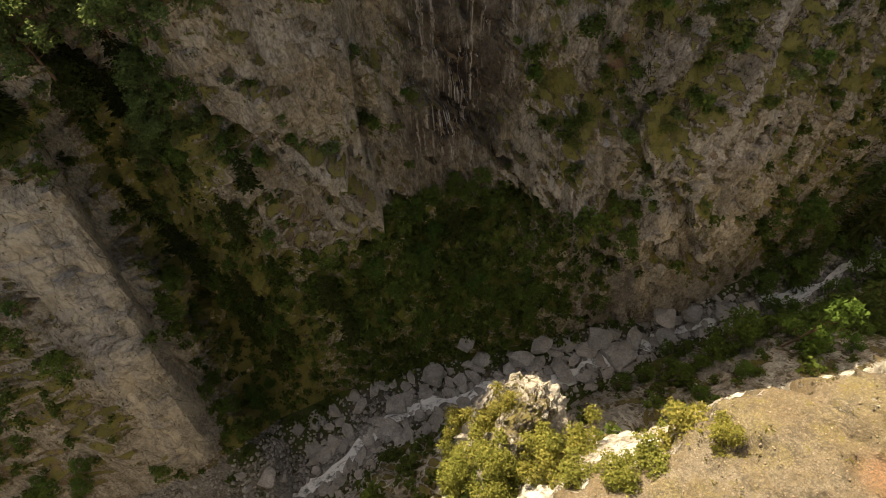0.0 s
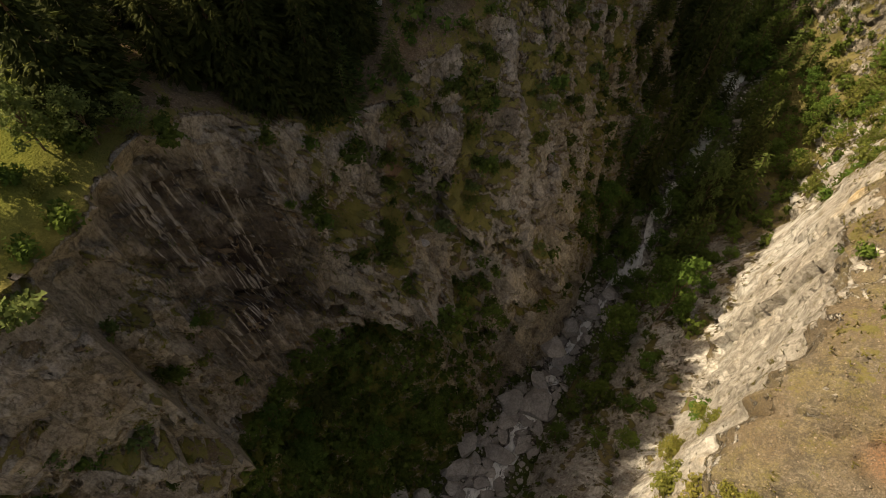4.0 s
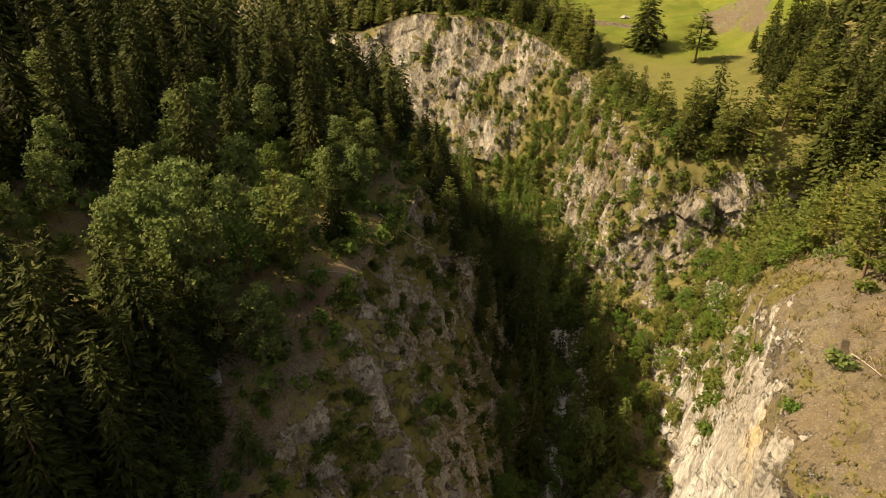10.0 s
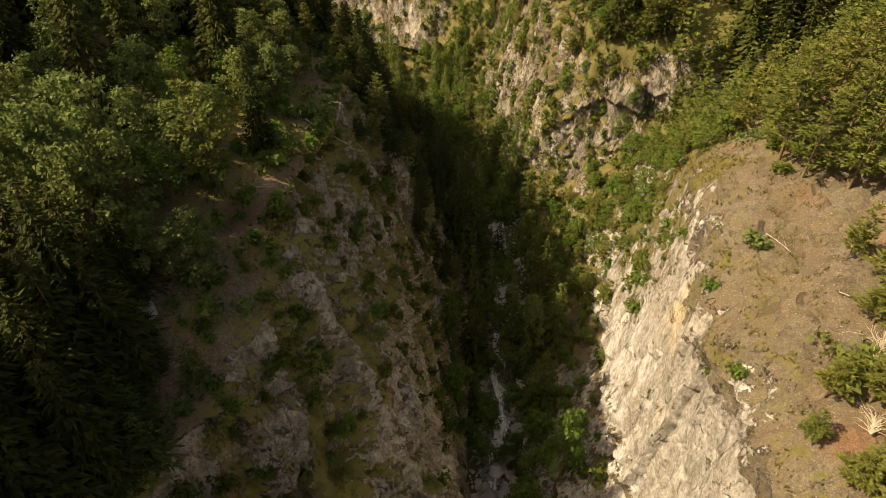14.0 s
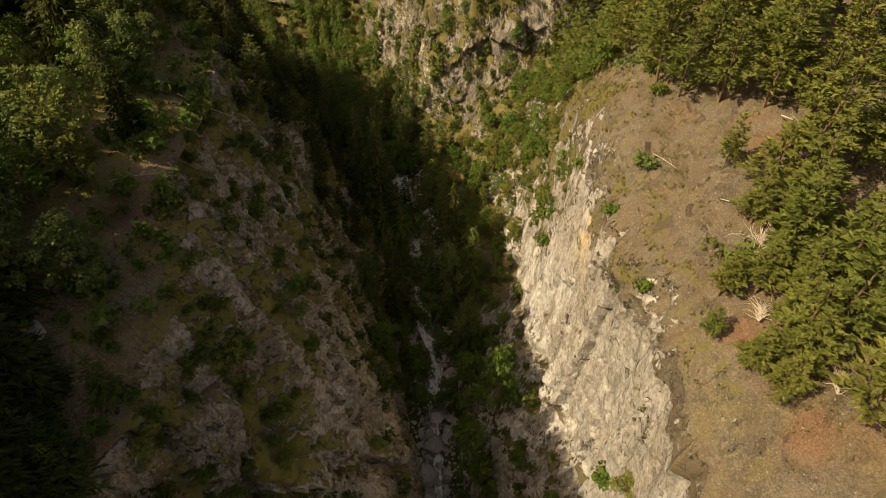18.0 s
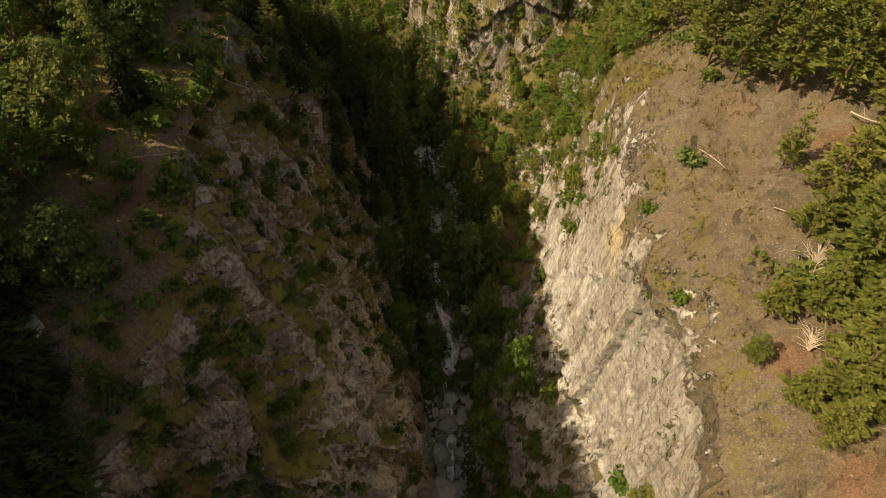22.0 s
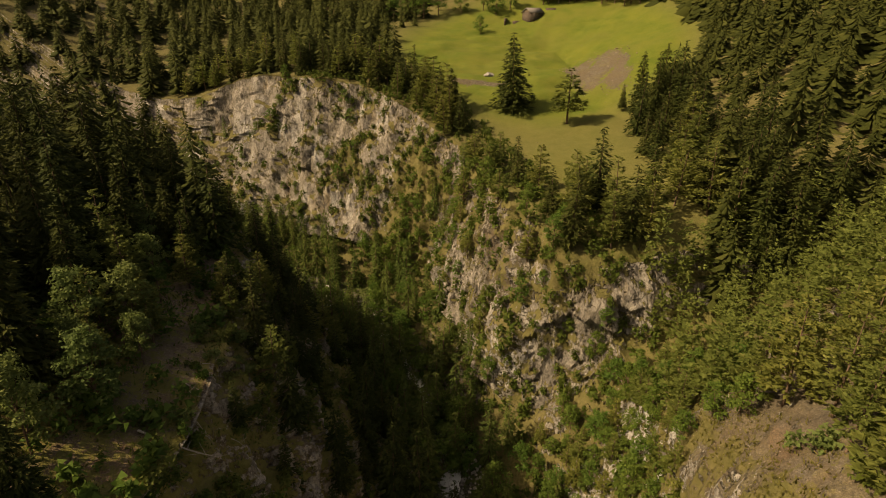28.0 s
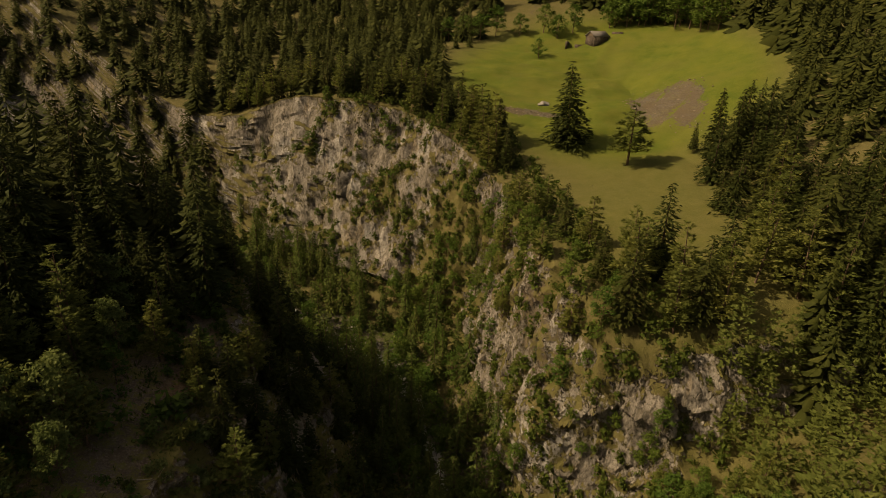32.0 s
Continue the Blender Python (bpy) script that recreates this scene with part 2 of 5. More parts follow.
push *= 1 - 0.7 * np.clip(np.repeat(S, NV) - 14.6, 0, 1)
# the sunny rim is bitten by little gullies, the shoulder behind it is uneven
at_rim = np.exp(-(((vv - 8.0) / 0.22) ** 2)) * np.clip((yy + 20) / 8, 0, 1) * np.clip((112 - yy) / 8, 0, 1)
bite = 1.9 * fbm(np.stack([yy * 0.22, zz * 0.05, 0 * yy], 1) + 7, 3) + 0.9 * fbm(np.stack([yy * 0.8, zz * 0.12, 0 * yy], 1) + 19, 2)
shoulder = np.clip((vv - 7.98) * 12, 0, 1) * np.clip((8.9 - vv) * 4, 0, 1) * np.clip((yy + 25) / 8, 0, 1) * np.clip((112 - yy) / 8, 0, 1)
push += 4.5 * window(vv, 8.3, 9.25, 0.1, 0.1) * window(yy, 225, 345, 6, 6) * fbm(flat * [0.03, 0.05, 0.03] + 15, 4)
push += shoulder * (1.1 * fbm(flat * 0.14 + 27, 4) + 0.3 * blocks(flat * 0.45 + 3, 1.0) + 0.4 * fbm(flat * 0.7 + 5, 3, True))
GRID = (flat + nrm.reshape(-1, 3) * push[:, None] + np.stack([at_rim * bite, 0 * bite, 0.3 * at_rim * bite], 1)).reshape(NS, NV, 3)
NORMAL = -grid_normals(GRID)
NORMAL *= np.sign(np.sum(NORMAL * nrm, 2, keepdims=True) + 1e-6)


# ---- materials ----
def material(name, rough=0.85, spec=0.25):
    m = bpy.data.materials.new(name)
    m.use_nodes = True
    b = m.node_tree.nodes["Principled BSDF"]
    b.inputs["Roughness"].default_value = rough
    b.inputs["Specular IOR Level"].default_value = spec
    return m, m.node_tree, b


def node(t, kind, **inputs):
    n = t.nodes.new(kind)
    for key, value in inputs.items():
        n.inputs[key.replace("_", " ")].default_value = value
    return n


def tex_noise(t, scale, detail=6, rough=0.6, stretch=None, distort=0.0, turn=(0, 0, 0)):
    co = t.nodes.new("ShaderNodeTexCoord")
    src = co.outputs["Object"]
    if stretch:
        mp = t.nodes.new("ShaderNodeMapping")
        mp.inputs["Scale"].default_value = stretch
        mp.inputs["Rotation"].default_value = turn
        t.links.new(src, mp.inputs["Vector"])
        src = mp.outputs[0]
    n = node(t, "ShaderNodeTexNoise", Scale=scale, Detail=detail, Roughness=rough, Distortion=distort)
    t.links.new(src, n.inputs["Vector"])
    return n.outputs["Fac"]


def ramp(t, fac, stops):
    r = t.nodes.new("ShaderNodeValToRGB")
    e = r.color_ramp.elements
    while len(e) < len(stops):
        e.new(0.5)
    for k, (at, col) in enumerate(stops):
        e[k].position = at
        e[k].color = (*col, 1) if len(col) == 3 else col
    t.links.new(fac, r.inputs[0])
    return r.outputs[0]


def grey(t, fac, lo, hi, a=0.0, b=1.0):
    m = t.nodes.new("ShaderNodeMapRange")
    for key, v in (("From Min", lo), ("From Max", hi), ("To Min", a), ("To Max", b)):
        m.inputs[key].default_value = v
    t.links.new(fac, m.inputs["Value"])
    return m.outputs[0]


def mix(t, fac, a, b, mode="MIX"):
    m = t.nodes.new("ShaderNodeMix")
    m.data_type, m.blend_type = "RGBA", mode
    for sock, v in ((m.inputs["Factor"], fac), (m.inputs["A"], a), (m.inputs["B"], b)):
        if isinstance(v, (int, float)):
            sock.default_value = v
        elif isinstance(v, tuple):
            sock.default_value = (*v, 1)
        else:
            t.links.new(v, sock)
    return m.outputs["Result"]


def math_node(t, op, a, b):
    m = t.nodes.new("ShaderNodeMath")
    m.operation = op
    for sock, v in ((m.inputs[0], a), (m.inputs[1], b)):
        if isinstance(v, (int, float)):
            sock.default_value = v
        else:
            t.links.new(v, sock)
    return m.outputs[0]


def facets(t, scale, stretch, turn=(0, 0, 0), wob=0.25):
    """Broken faces: every block has a plane of its own tilt and a step at its edge."""
    v = cells(t, scale, stretch, "F1", turn, wob)
    src = v.inputs["Vector"].links[0].from_socket
    up_ = t.nodes.new("ShaderNodeVectorMath")
    up_.operation = "SCALE"
    up_.inputs["Scale"].default_value = scale
    t.links.new(src, up_.inputs[0])
    down = t.nodes.new("ShaderNodeVectorMath")
    down.operation = "SCALE"
    down.inputs["Scale"].default_value = scale
    t.links.new(v.outputs["Position"], down.inputs[0])
    rel = t.nodes.new("ShaderNodeVectorMath")
    rel.operation = "SUBTRACT"
    t.links.new(up_.outputs[0], rel.inputs[0])
    t.links.new(down.outputs[0], rel.inputs[1])
    lean_ = t.nodes.new("ShaderNodeVectorMath")
    lean_.operation = "SUBTRACT"
    t.links.new(v.outputs["Color"], lean_.inputs[0])
    lean_.inputs[1].default_value = (0.5, 0.5, 0.5)
    dot = t.nodes.new("ShaderNodeVectorMath")
    dot.operation = "DOT_PRODUCT"
    t.links.new(rel.outputs[0], dot.inputs[0])
    t.links.new(lean_.outputs[0], dot.inputs[1])
    sep = t.nodes.new("ShaderNodeSeparateColor")
    t.links.new(v.outputs["Color"], sep.inputs[0])
    return math_node(t, "ADD", math_node(t, "MULTIPLY", dot.outputs["Value"], 1.6), math_node(t, "MULTIPLY", sep.outputs[1], 0.6)), sep.outputs[0]


def bump(t, b, height, strength, distance, under=None):
    n = node(t, "ShaderNodeBump", Strength=strength, Distance=distance)
    t.links.new(height, n.inputs["Height"])
    if under:
        t.links.new(under, n.inputs["Normal"])
    t.links.new(n.outputs[0], b.inputs["Normal"])
    return n.outputs[0]


def attribute(t, name):
    a = t.nodes.new("ShaderNodeAttribute")
    a.attribute_name = name
    return a.outputs["Fac"]


def cells(t, scale, stretch, feature="F1", turn=(0, 0, 0), wob=0.6):
    """A broken-rock pattern: (value per block, distance)."""
    co = t.nodes.new("ShaderNodeTexCoord").outputs["Object"]
    n = node(t, "ShaderNodeTexNoise", Scale=0.5, Detail=4)
    t.links.new(co, n.inputs["Vector"])
    add = t.nodes.new("ShaderNodeVectorMath")
    add.operation = "MULTIPLY_ADD"
    t.links.new(n.outputs["Color"], add.inputs[0])
    add.inputs[1].default_value = (wob * 4, wob * 4, wob * 4)
    t.links.new(co, add.inputs[2])
    mp = t.nodes.new("ShaderNodeMapping")
    mp.inputs["Scale"].default_value, mp.inputs["Rotation"].default_value = stretch, turn
    t.links.new(add.outputs[0], mp.inputs["Vector"])
    v = node(t, "ShaderNodeTexVoronoi", Scale=scale)
    v.feature = feature
    t.links.new(mp.outputs[0], v.inputs["Vector"])
    return v


def terrain_material(name, rock, pale, grass, soil, gravel=0.5):
    """Rock where it is steep, grass and soil where the mesh's own 'green' and 'earth' values say so."""
    m, t, b = material(name, 0.92, 0.15)
    tilt = (radians(22), 0, 0)
    broad = tex_noise(t, 0.09, 5, 0.6, (1, 1, 0.45), 0.6)
    streak = tex_noise(t, 0.6, 11, 0.75, (1, 1, 0.16), 0.25, tilt)
    grain = tex_noise(t, 2.6, 10, 0.76, (1, 1, 0.6))
    speck = tex_noise(t, 9.0, 4, 0.8)
    face, tone = facets(t, 0.42, (1, 1, 0.36), tilt, 0.35)
    chip, tone2 = facets(t, 1.5, (1, 1, 0.42), (radians(30), radians(8), 0), 0.12)
    plain = grey(t, attribute(t, "pale"), 0, 1, 1.0, 0.3)
    crack = cells(t, 0.30, (1, 1, 0.14), "DISTANCE_TO_EDGE", tilt, 0.5).outputs["Distance"]
    base = mix(t, grey(t, broad, 0.35, 0.65), rock[0], rock[1])
    base = mix(t, grey(t, tone, 0.2, 1.0, 0, 0.7), base, rock[2])
    base = mix(t, grey(t, streak, 0.48, 0.70), base, rock[2])
    stain = tex_noise(t, 0.16, 7, 0.66, (1, 1, 0.10), 0.5)
    base = mix(t, grey(t, stain, 0.50, 0.36, 0, 0.75), base, tuple(c * 0.42 for c in rock[0]))
    base = mix(t, grey(t, stain, 0.56, 0.70, 0, 0.7), base, tuple(c * 1.12 for c in rock[2]))
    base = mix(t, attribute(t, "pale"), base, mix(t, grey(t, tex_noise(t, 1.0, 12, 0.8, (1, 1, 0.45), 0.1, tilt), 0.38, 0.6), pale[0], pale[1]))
    seam = tex_noise(t, 0.42, 9, 0.72, (1, 1, 0.07), 0.5, (radians(14), 0, 0))
    base = mix(t, math_node(t, "MULTIPLY", attribute(t, "pale"), grey(t, seam, 0.46, 0.36, 0, 0.85)), base, mix(t, grey(t, grain, 0.35, 0.65), (0.15, 0.142, 0.13), (0.27, 0.26, 0.24)))
    patch = tex_noise(t, 0.2, 10, 0.7, (1, 1, 0.3), 0.2, (radians(14), 0, 0))
    base = mix(t, math_node(t, "MULTIPLY", attribute(t, "pale"), grey(t, patch, 0.53, 0.47, 0, 0.85)), base, mix(t, grey(t, grain, 0.38, 0.62), (0.15, 0.135, 0.115), (0.36, 0.335, 0.30)))
    slate = tex_noise(t, 0.28, 8, 0.7, (1, 1, 0.22), 0.7, tilt)
    base = mix(t, grey(t, slate, 0.46, 0.30, 0, 0.7), base, mix(t, 0.75, base, tuple(c * 0.45 for c in rock[0])))
    ochre = grey(t, tex_noise(t, 0.22, 6, 0.65, (1, 1, 0.3)), 0.58, 0.72, 0, 0.55)
    base = mix(t, ochre, base, mix(t, 0.6, base, (0.42, 0.28, 0.10)))
    base = mix(t, math_node(t, "MULTIPLY", grey(t, plain, 0, 1, 0.35, 1.0), grey(t, streak, 0.44, 0.31, 0, 0.9)), base, mix(t, 0.8, base, (0.03, 0.026, 0.02)))
    base = mix(t, math_node(t, "MULTIPLY", plain, grey(t, grain, 0.55, 0.40, 0, 0.85)), base, mix(t, 0.75, base, (0.02, 0.018, 0.014)))
    base = mix(t, math_node(t, "MULTIPLY", plain, grey(t, tone2, 0.4, 0.0, 0, 0.75)), base, mix(t, 0.7, base, tuple(c * 0.5 for c in rock[0])))
    base = mix(t, grey(t, speck, 0.52, 0.68, 0, 0.5), base, rock[2])
    base = mix(t, attribute(t, "ochre"), base, mix(t, grey(t, streak, 0.4, 0.6), (0.60, 0.43, 0.20), (0.66, 0.56, 0.38)))
    wet = attribute(t, "wet")
    lines_ = tex_noise(t, 1.5, 6, 0.7, (0.25, 1, 0.012), 0.1)
    dark_wet = mix(t, grey(t, lines_, 0.53, 0.62), (0.03, 0.021, 0.019), (0.46, 0.43, 0.40))
    base = mix(t, wet, base, dark_wet)
    base = mix(t, grey(t, crack, 0.012, 0.0, 0, 0.4), base, (0.02, 0.017, 0.013))
    lichen = grey(t, tex_noise(t, 0.5, 9, 0.74), 0.54, 0.66)
    base = mix(t, math_node(t, "MULTIPLY", lichen, 0.6), base, mix(t, grey(t, grain, 0.4, 0.6), (0.10, 0.085, 0.028), (0.055, 0.045, 0.02)))
    pebble = cells(t, 4.6, (1, 1, 1), "F1", (0, 0, 0), 0.25)
    pcol = t.nodes.new("ShaderNodeSeparateColor")
    t.links.new(pebble.outputs["Color"], pcol.inputs[0])
    earth = mix(t, grey(t, grain, 0.3, 0.7), soil[0], soil[1])
    earth = mix(t, grey(t, tex_noise(t, 0.35, 7, 0.7), 0.48, 0.62), earth, soil[2])
    earth = mix(t, grey(t, tex_noise(t, 0.16, 8, 0.72), 0.47, 0.56, 0, 0.85), earth, mix(t, grey(t, grain, 0.35, 0.65), (0.12, 0.105, 0.045), (0.21, 0.175, 0.09)))
    mottle = tex_noise(t, 0.9, 10, 0.8)
    earth = mix(t, grey(t, mottle, 0.50, 0.42, 0, 0.85), earth, tuple(c * 0.5 for c in soil[0]))
    earth = mix(t, grey(t, mottle, 0.58, 0.68, 0, 0.6), earth, tuple(c * 1.5 for c in soil[1]))
    earth = mix(t, grey(t, tex_noise(t, 0.11, 6, 0.65), 0.42, 0.60, 0, 0.8), earth, tuple(c * k for c, k in zip(soil[0], (1.05, 0.9, 0.72))))
    earth = mix(t, math_node(t, "MULTIPLY", grey(t, pcol.outputs[0], 0.55, 0.95), gravel), earth, tuple(c * 1.3 for c in soil[1]))
    earth = mix(t, attribute(t, "rust"), earth, mix(t, grey(t, grain, 0.3, 0.7), (0.165, 0.088, 0.05), (0.24, 0.14, 0.085)))
    earth = mix(t, grey(t, speck, 0.52, 0.40, 0, 0.8), earth, tuple(c * 0.5 for c in soil[0]))
    earth = mix(t, grey(t, pebble.outputs["Distance"], 0.3, 0.7, 0, 0.4), earth, tuple(c * 0.45 for c in soil[0]))
    turf = mix(t, grey(t, tex_noise(t, 0.3, 8, 0.72), 0.36, 0.64), grass[0], grass[1])
    turf = mix(t, grey(t, grain, 0.45, 0.75), turf, grass[2])
    turf = mix(t, grey(t, speck, 0.5, 0.7, 0, 0.5), turf, grass[1])
    lawn = mix(t, grey(t, tex_noise(t, 0.12, 8, 0.7), 0.35, 0.65), (0.08, 0.116, 0.017), (0.137, 0.15, 0.027))
    lawn = mix(t, grey(t, tex_noise(t, 0.045, 7, 0.7), 0.48, 0.64, 0, 0.45), lawn, (0.14, 0.135, 0.036))
    turf = mix(t, attribute(t, "lawn"), turf, mix(t, grey(t, grain, 0.4, 0.7, 0, 0.5), lawn, (0.065, 0.085, 0.012)))
    frayed = math_node(t, "ADD", attribute(t, "earth"), grey(t, tex_noise(t, 0.7, 10, 0.8), 0.3, 0.7, -0.7, 0.7))
    is_earth = grey(t, frayed, 0.44, 0.56)
    col = mix(t, is_earth, base, earth)
    tufts = math_node(t, "ADD", attribute(t, "green"), grey(t, tex_noise(t, 0.9, 10, 0.82), 0.3, 0.7, -0.75, 0.75))
    is_turf = grey(t, tufts, 0.44, 0.56)
    col = mix(t, is_turf, col, turf)
    t.links.new(col, b.inputs["Base Color"])
    soft = math_node(t, "MAXIMUM", is_turf, is_earth)
    hard = math_node(t, "SUBTRACT", 1.0, soft)
    n0 = bump(t, b, math_node(t, "MULTIPLY", face, hard), 0.7, 0.6)
    n1 = bump(t, b, math_node(t, "MULTIPLY", chip, math_node(t, "MULTIPLY", hard, plain)), 0.9, 0.28, n0)
    n2 = bump(t, b, math_node(t, "ADD", streak, seam), 0.3, 0.16, n1)
    n3 = bump(t, b, math_node(t, "MAXIMUM", grey(t, crack, 0.0, 0.05), soft), 0.6, 0.3, n2)
    n4 = bump(t, b, math_node(t, "MULTIPLY", math_node(t, "MULTIPLY", grain, grey(t, plain, 0, 1, 0.25, 1.0)), grey(t, attribute(t, "lawn"), 0, 1, 1.0, 0.45)), 0.9, 0.2, n3)
    bump(t, b, math_node(t, "MULTIPLY", pebble.outputs["Distance"], is_earth), 0.5, -0.12, n4)
    return m


ROCK_W = terrain_material("shaded_gneiss", [(0.285, 0.24, 0.185), (0.39, 0.335, 0.265), (0.54, 0.48, 0.405)], [(0.44, 0.385, 0.30), (0.57, 0.50, 0.39)],
                          [(0.165, 0.152, 0.042), (0.235, 0.20, 0.07), (0.125, 0.125, 0.033)], [(0.235, 0.175, 0.12), (0.32, 0.25, 0.185), (0.20, 0.16, 0.085)])
ROCK_E = terrain_material("sunlit_gneiss", [(0.17, 0.15, 0.122), (0.25, 0.222, 0.185), (0.38, 0.35, 0.30)], [(0.25, 0.25, 0.242), (0.60, 0.595, 0.575)],
                          [(0.095, 0.09, 0.03), (0.145, 0.122, 0.055), (0.075, 0.075, 0.024)], [(0.132, 0.114, 0.087), (0.20, 0.175, 0.14), (0.125, 0.098, 0.06)], 0.3)
RIVER_ROCK = terrain_material("river_gneiss", [(0.24, 0.225, 0.21), (0.33, 0.31, 0.29), (0.44, 0.42, 0.39)], [(0.34, 0.32, 0.29), (0.42, 0.4, 0.37)],
                              [(0.05, 0.07, 0.015), (0.08, 0.09, 0.03), (0.04, 0.05, 0.015)], [(0.12, 0.11, 0.10), (0.17, 0.16, 0.14), (0.09, 0.08, 0.07)])


def leaf_material(name, dark, light, tip, thin=0.35):
    m, t, b = material(name, 0.7, 0.08)
    ob = t.nodes.new("ShaderNodeObjectInfo").outputs["Random"]
    isl = t.nodes.new("ShaderNodeNewGeometry").outputs["Random Per Island"]
    col = mix(t, isl, dark, light)
    col = mix(t, grey(t, isl, 0.8, 1.0, 0, 0.8), col, tip)
    col = mix(t, grey(t, ob, 0, 1, 0, 0.5), col, mix(t, 0.5, col, tuple(c * 0.6 for c in dark)))
    hue = t.nodes.new("ShaderNodeHueSaturation")
    t.links.new(grey(t, ob, 0, 1, 0.485, 0.515), hue.inputs["Hue"])
    t.links.new(col, hue.inputs["Color"])
    t.links.new(hue.outputs[0], b.inputs["Base Color"])
    tr = t.nodes.new("ShaderNodeBsdfTranslucent")
    t.links.new(hue.outputs[0], tr.inputs["Color"])
    ms = t.nodes.new("ShaderNodeMixShader")
    ms.inputs[0].default_value = thin
    t.links.new(b.outputs[0], ms.inputs[1])
    t.links.new(tr.outputs[0], ms.inputs[2])
    t.links.new(ms.outputs[0], t.nodes["Material Output"].inputs["Surface"])
    return m


SPRUCE = leaf_material("spruce_needles", (0.034, 0.045, 0.012), (0.058, 0.07, 0.018), (0.085, 0.094, 0.026), 0.25)
# spruce green lightened to stand in for light on the shaded gorge floor
SPRUCE_LIT = leaf_material("young_spruce_needles", (0.065, 0.095, 0.025), (0.115, 0.15, 0.04), (0.165, 0.19, 0.055), 0.35)
PINE = leaf_material("pine_needles", (0.125, 0.148, 0.04), (0.19, 0.212, 0.057), (0.26, 0.268, 0.086), 0.42)
LEAF = leaf_material("broad_leaves", (0.075, 0.128, 0.028), (0.125, 0.195, 0.042), (0.19, 0.255, 0.062), 0.4)
WILLOW = leaf_material("grey_green_leaves", (0.105, 0.15, 0.048), (0.17, 0.218, 0.07), (0.235, 0.28, 0.108), 0.4)
OLIVE = leaf_material("olive_leaves", (0.15, 0.16, 0.04), (0.24, 0.235, 0.06), (0.32, 0.3, 0.095), 0.4)
SHRUB = leaf_material("shrub_leaves", (0.065, 0.092, 0.02), (0.105, 0.14, 0.03), (0.16, 0.185, 0.05), 0.35)


def bark_material(name, a, c):
    m, t, b = material(name, 0.95, 0.1)
    n = tex_noise(t, 6, 6, 0.7, (1, 1, 0.25))
    t.links.new(mix(t, grey(t, n, 0.35, 0.65), a, c), b.inputs["Base Color"])
    bump(t, b, n, 0.8, 0.06)
    return m


BARK = bark_material("conifer_bark", (0.09, 0.06, 0.04), (0.2, 0.14, 0.10))
DEAD = bark_material("bleached_wood", (0.28, 0.24, 0.19), (0.5, 0.44, 0.36))


# ---- building helpers ----
def mesh_of(name, verts, faces, mat, smooth=False):
    me = bpy.data.meshes.new(name)
    v = np.asarray(verts, np.float32)
    f = np.asarray(faces, np.int32)
    me.vertices.add(len(v))
    me.vertices.foreach_set("co", v.ravel())
    k = f.shape[1]
    me.loops.add(f.size)
    me.loops.foreach_set("vertex_index", f.ravel())
    me.polygons.add(len(f))
    me.polygons.foreach_set("loop_start", np.arange(len(f), dtype=np.int32) * k)
    me.update(calc_edges=True)
    if smooth:
        me.polygons.foreach_set("use_smooth", np.ones(len(f), bool))
    me.materials.append(mat)
    me.validate()
    return me


def part(name, me, parent, label=""):
    ob = new(name, me)
    ob.parent = parent
    return tagged(ob, label) if label else ob


# ---- ground, cliffs and river bed, cut from the one sheet ----
flat = GRID.reshape(-1, 3)
up = NORMAL[..., 2].reshape(-1)
vrow = np.tile(VID, NS)
wob = fbm(flat * 0.06 + 5, 4)
wob2 = fbm(flat * 0.25 + 9, 4)
east_side = vrow > 5.5
Y0 = flat[:, 1]
slope_up = np.clip((up - 0.40) * 2.4, 0, 1)
green = slope_up * 0.85 + 0.75 * wob + 0.45 * wob2 - 0.12 - 0.03 * (vrow < 4) + 0.34 * ((vrow > 6) & (flat[:, 1] > 116))
earth = np.clip((up - 0.45) * 2.2, 0, 1) + 0.45 * wob2
# meadows: the north-east slope and a patch on the western rim
X0 = flat[:, 0]
meadow = np.exp(-((((X0 - 68) / 62) ** 2 + ((Y0 - 290) / 72) ** 2) ** 3)) * (vrow > 8) + np.exp(-((((X0 + 50) / 20) ** 2 + ((Y0 + 6) / 13) ** 2) ** 2)) * (vrow < 2)
knoll = np.exp(-((((X0 - 60) / 26) ** 2 + ((Y0 - 180) / 52) ** 2) ** 2)) * (vrow > 7.95)
# the bare eastern shoulder keeps little grass, the woodland floor is needles and soil
EDGE_E = np.interp(Y0, [-20, 10, 19, 23, 27, 31, 35, 43, 47, 50, 54, 61, 75, 90], [37, 39, 39, 35, 37, 37, 43, 47.5, 53, 53, 45, 42, 44, 49])
EDGE_W = np.interp(Y0, [-40, 18, 24, 37, 42, 47, 65, 100, 140], [-33, -34, -31, -31, -36, -28.5, -27, -26.5, -31])
bare = (vrow > 7.9) * (Y0 > -40) * (Y0 < 95) * np.clip((EDGE_E - X0) / 3 + 0.5, 0, 1)
wood = ((vrow < 1.97) | (vrow > 8.1)) * (1 - np.clip(meadow, 0, 1)) * np.where((vrow < 2) & (Y0 > 35) & (Y0 < 140), 0.7, 1.0) * np.where((vrow > 8) & (Y0 > 92), 0.15, 1.0)
green = np.clip(green - 0.4 * bare - 0.45 * wood + 1.8 * meadow + 0.45 * knoll, 0, 1.4)
earth = np.clip(earth + 0.6 * bare + 0.6 * wood, 0, 1.4)
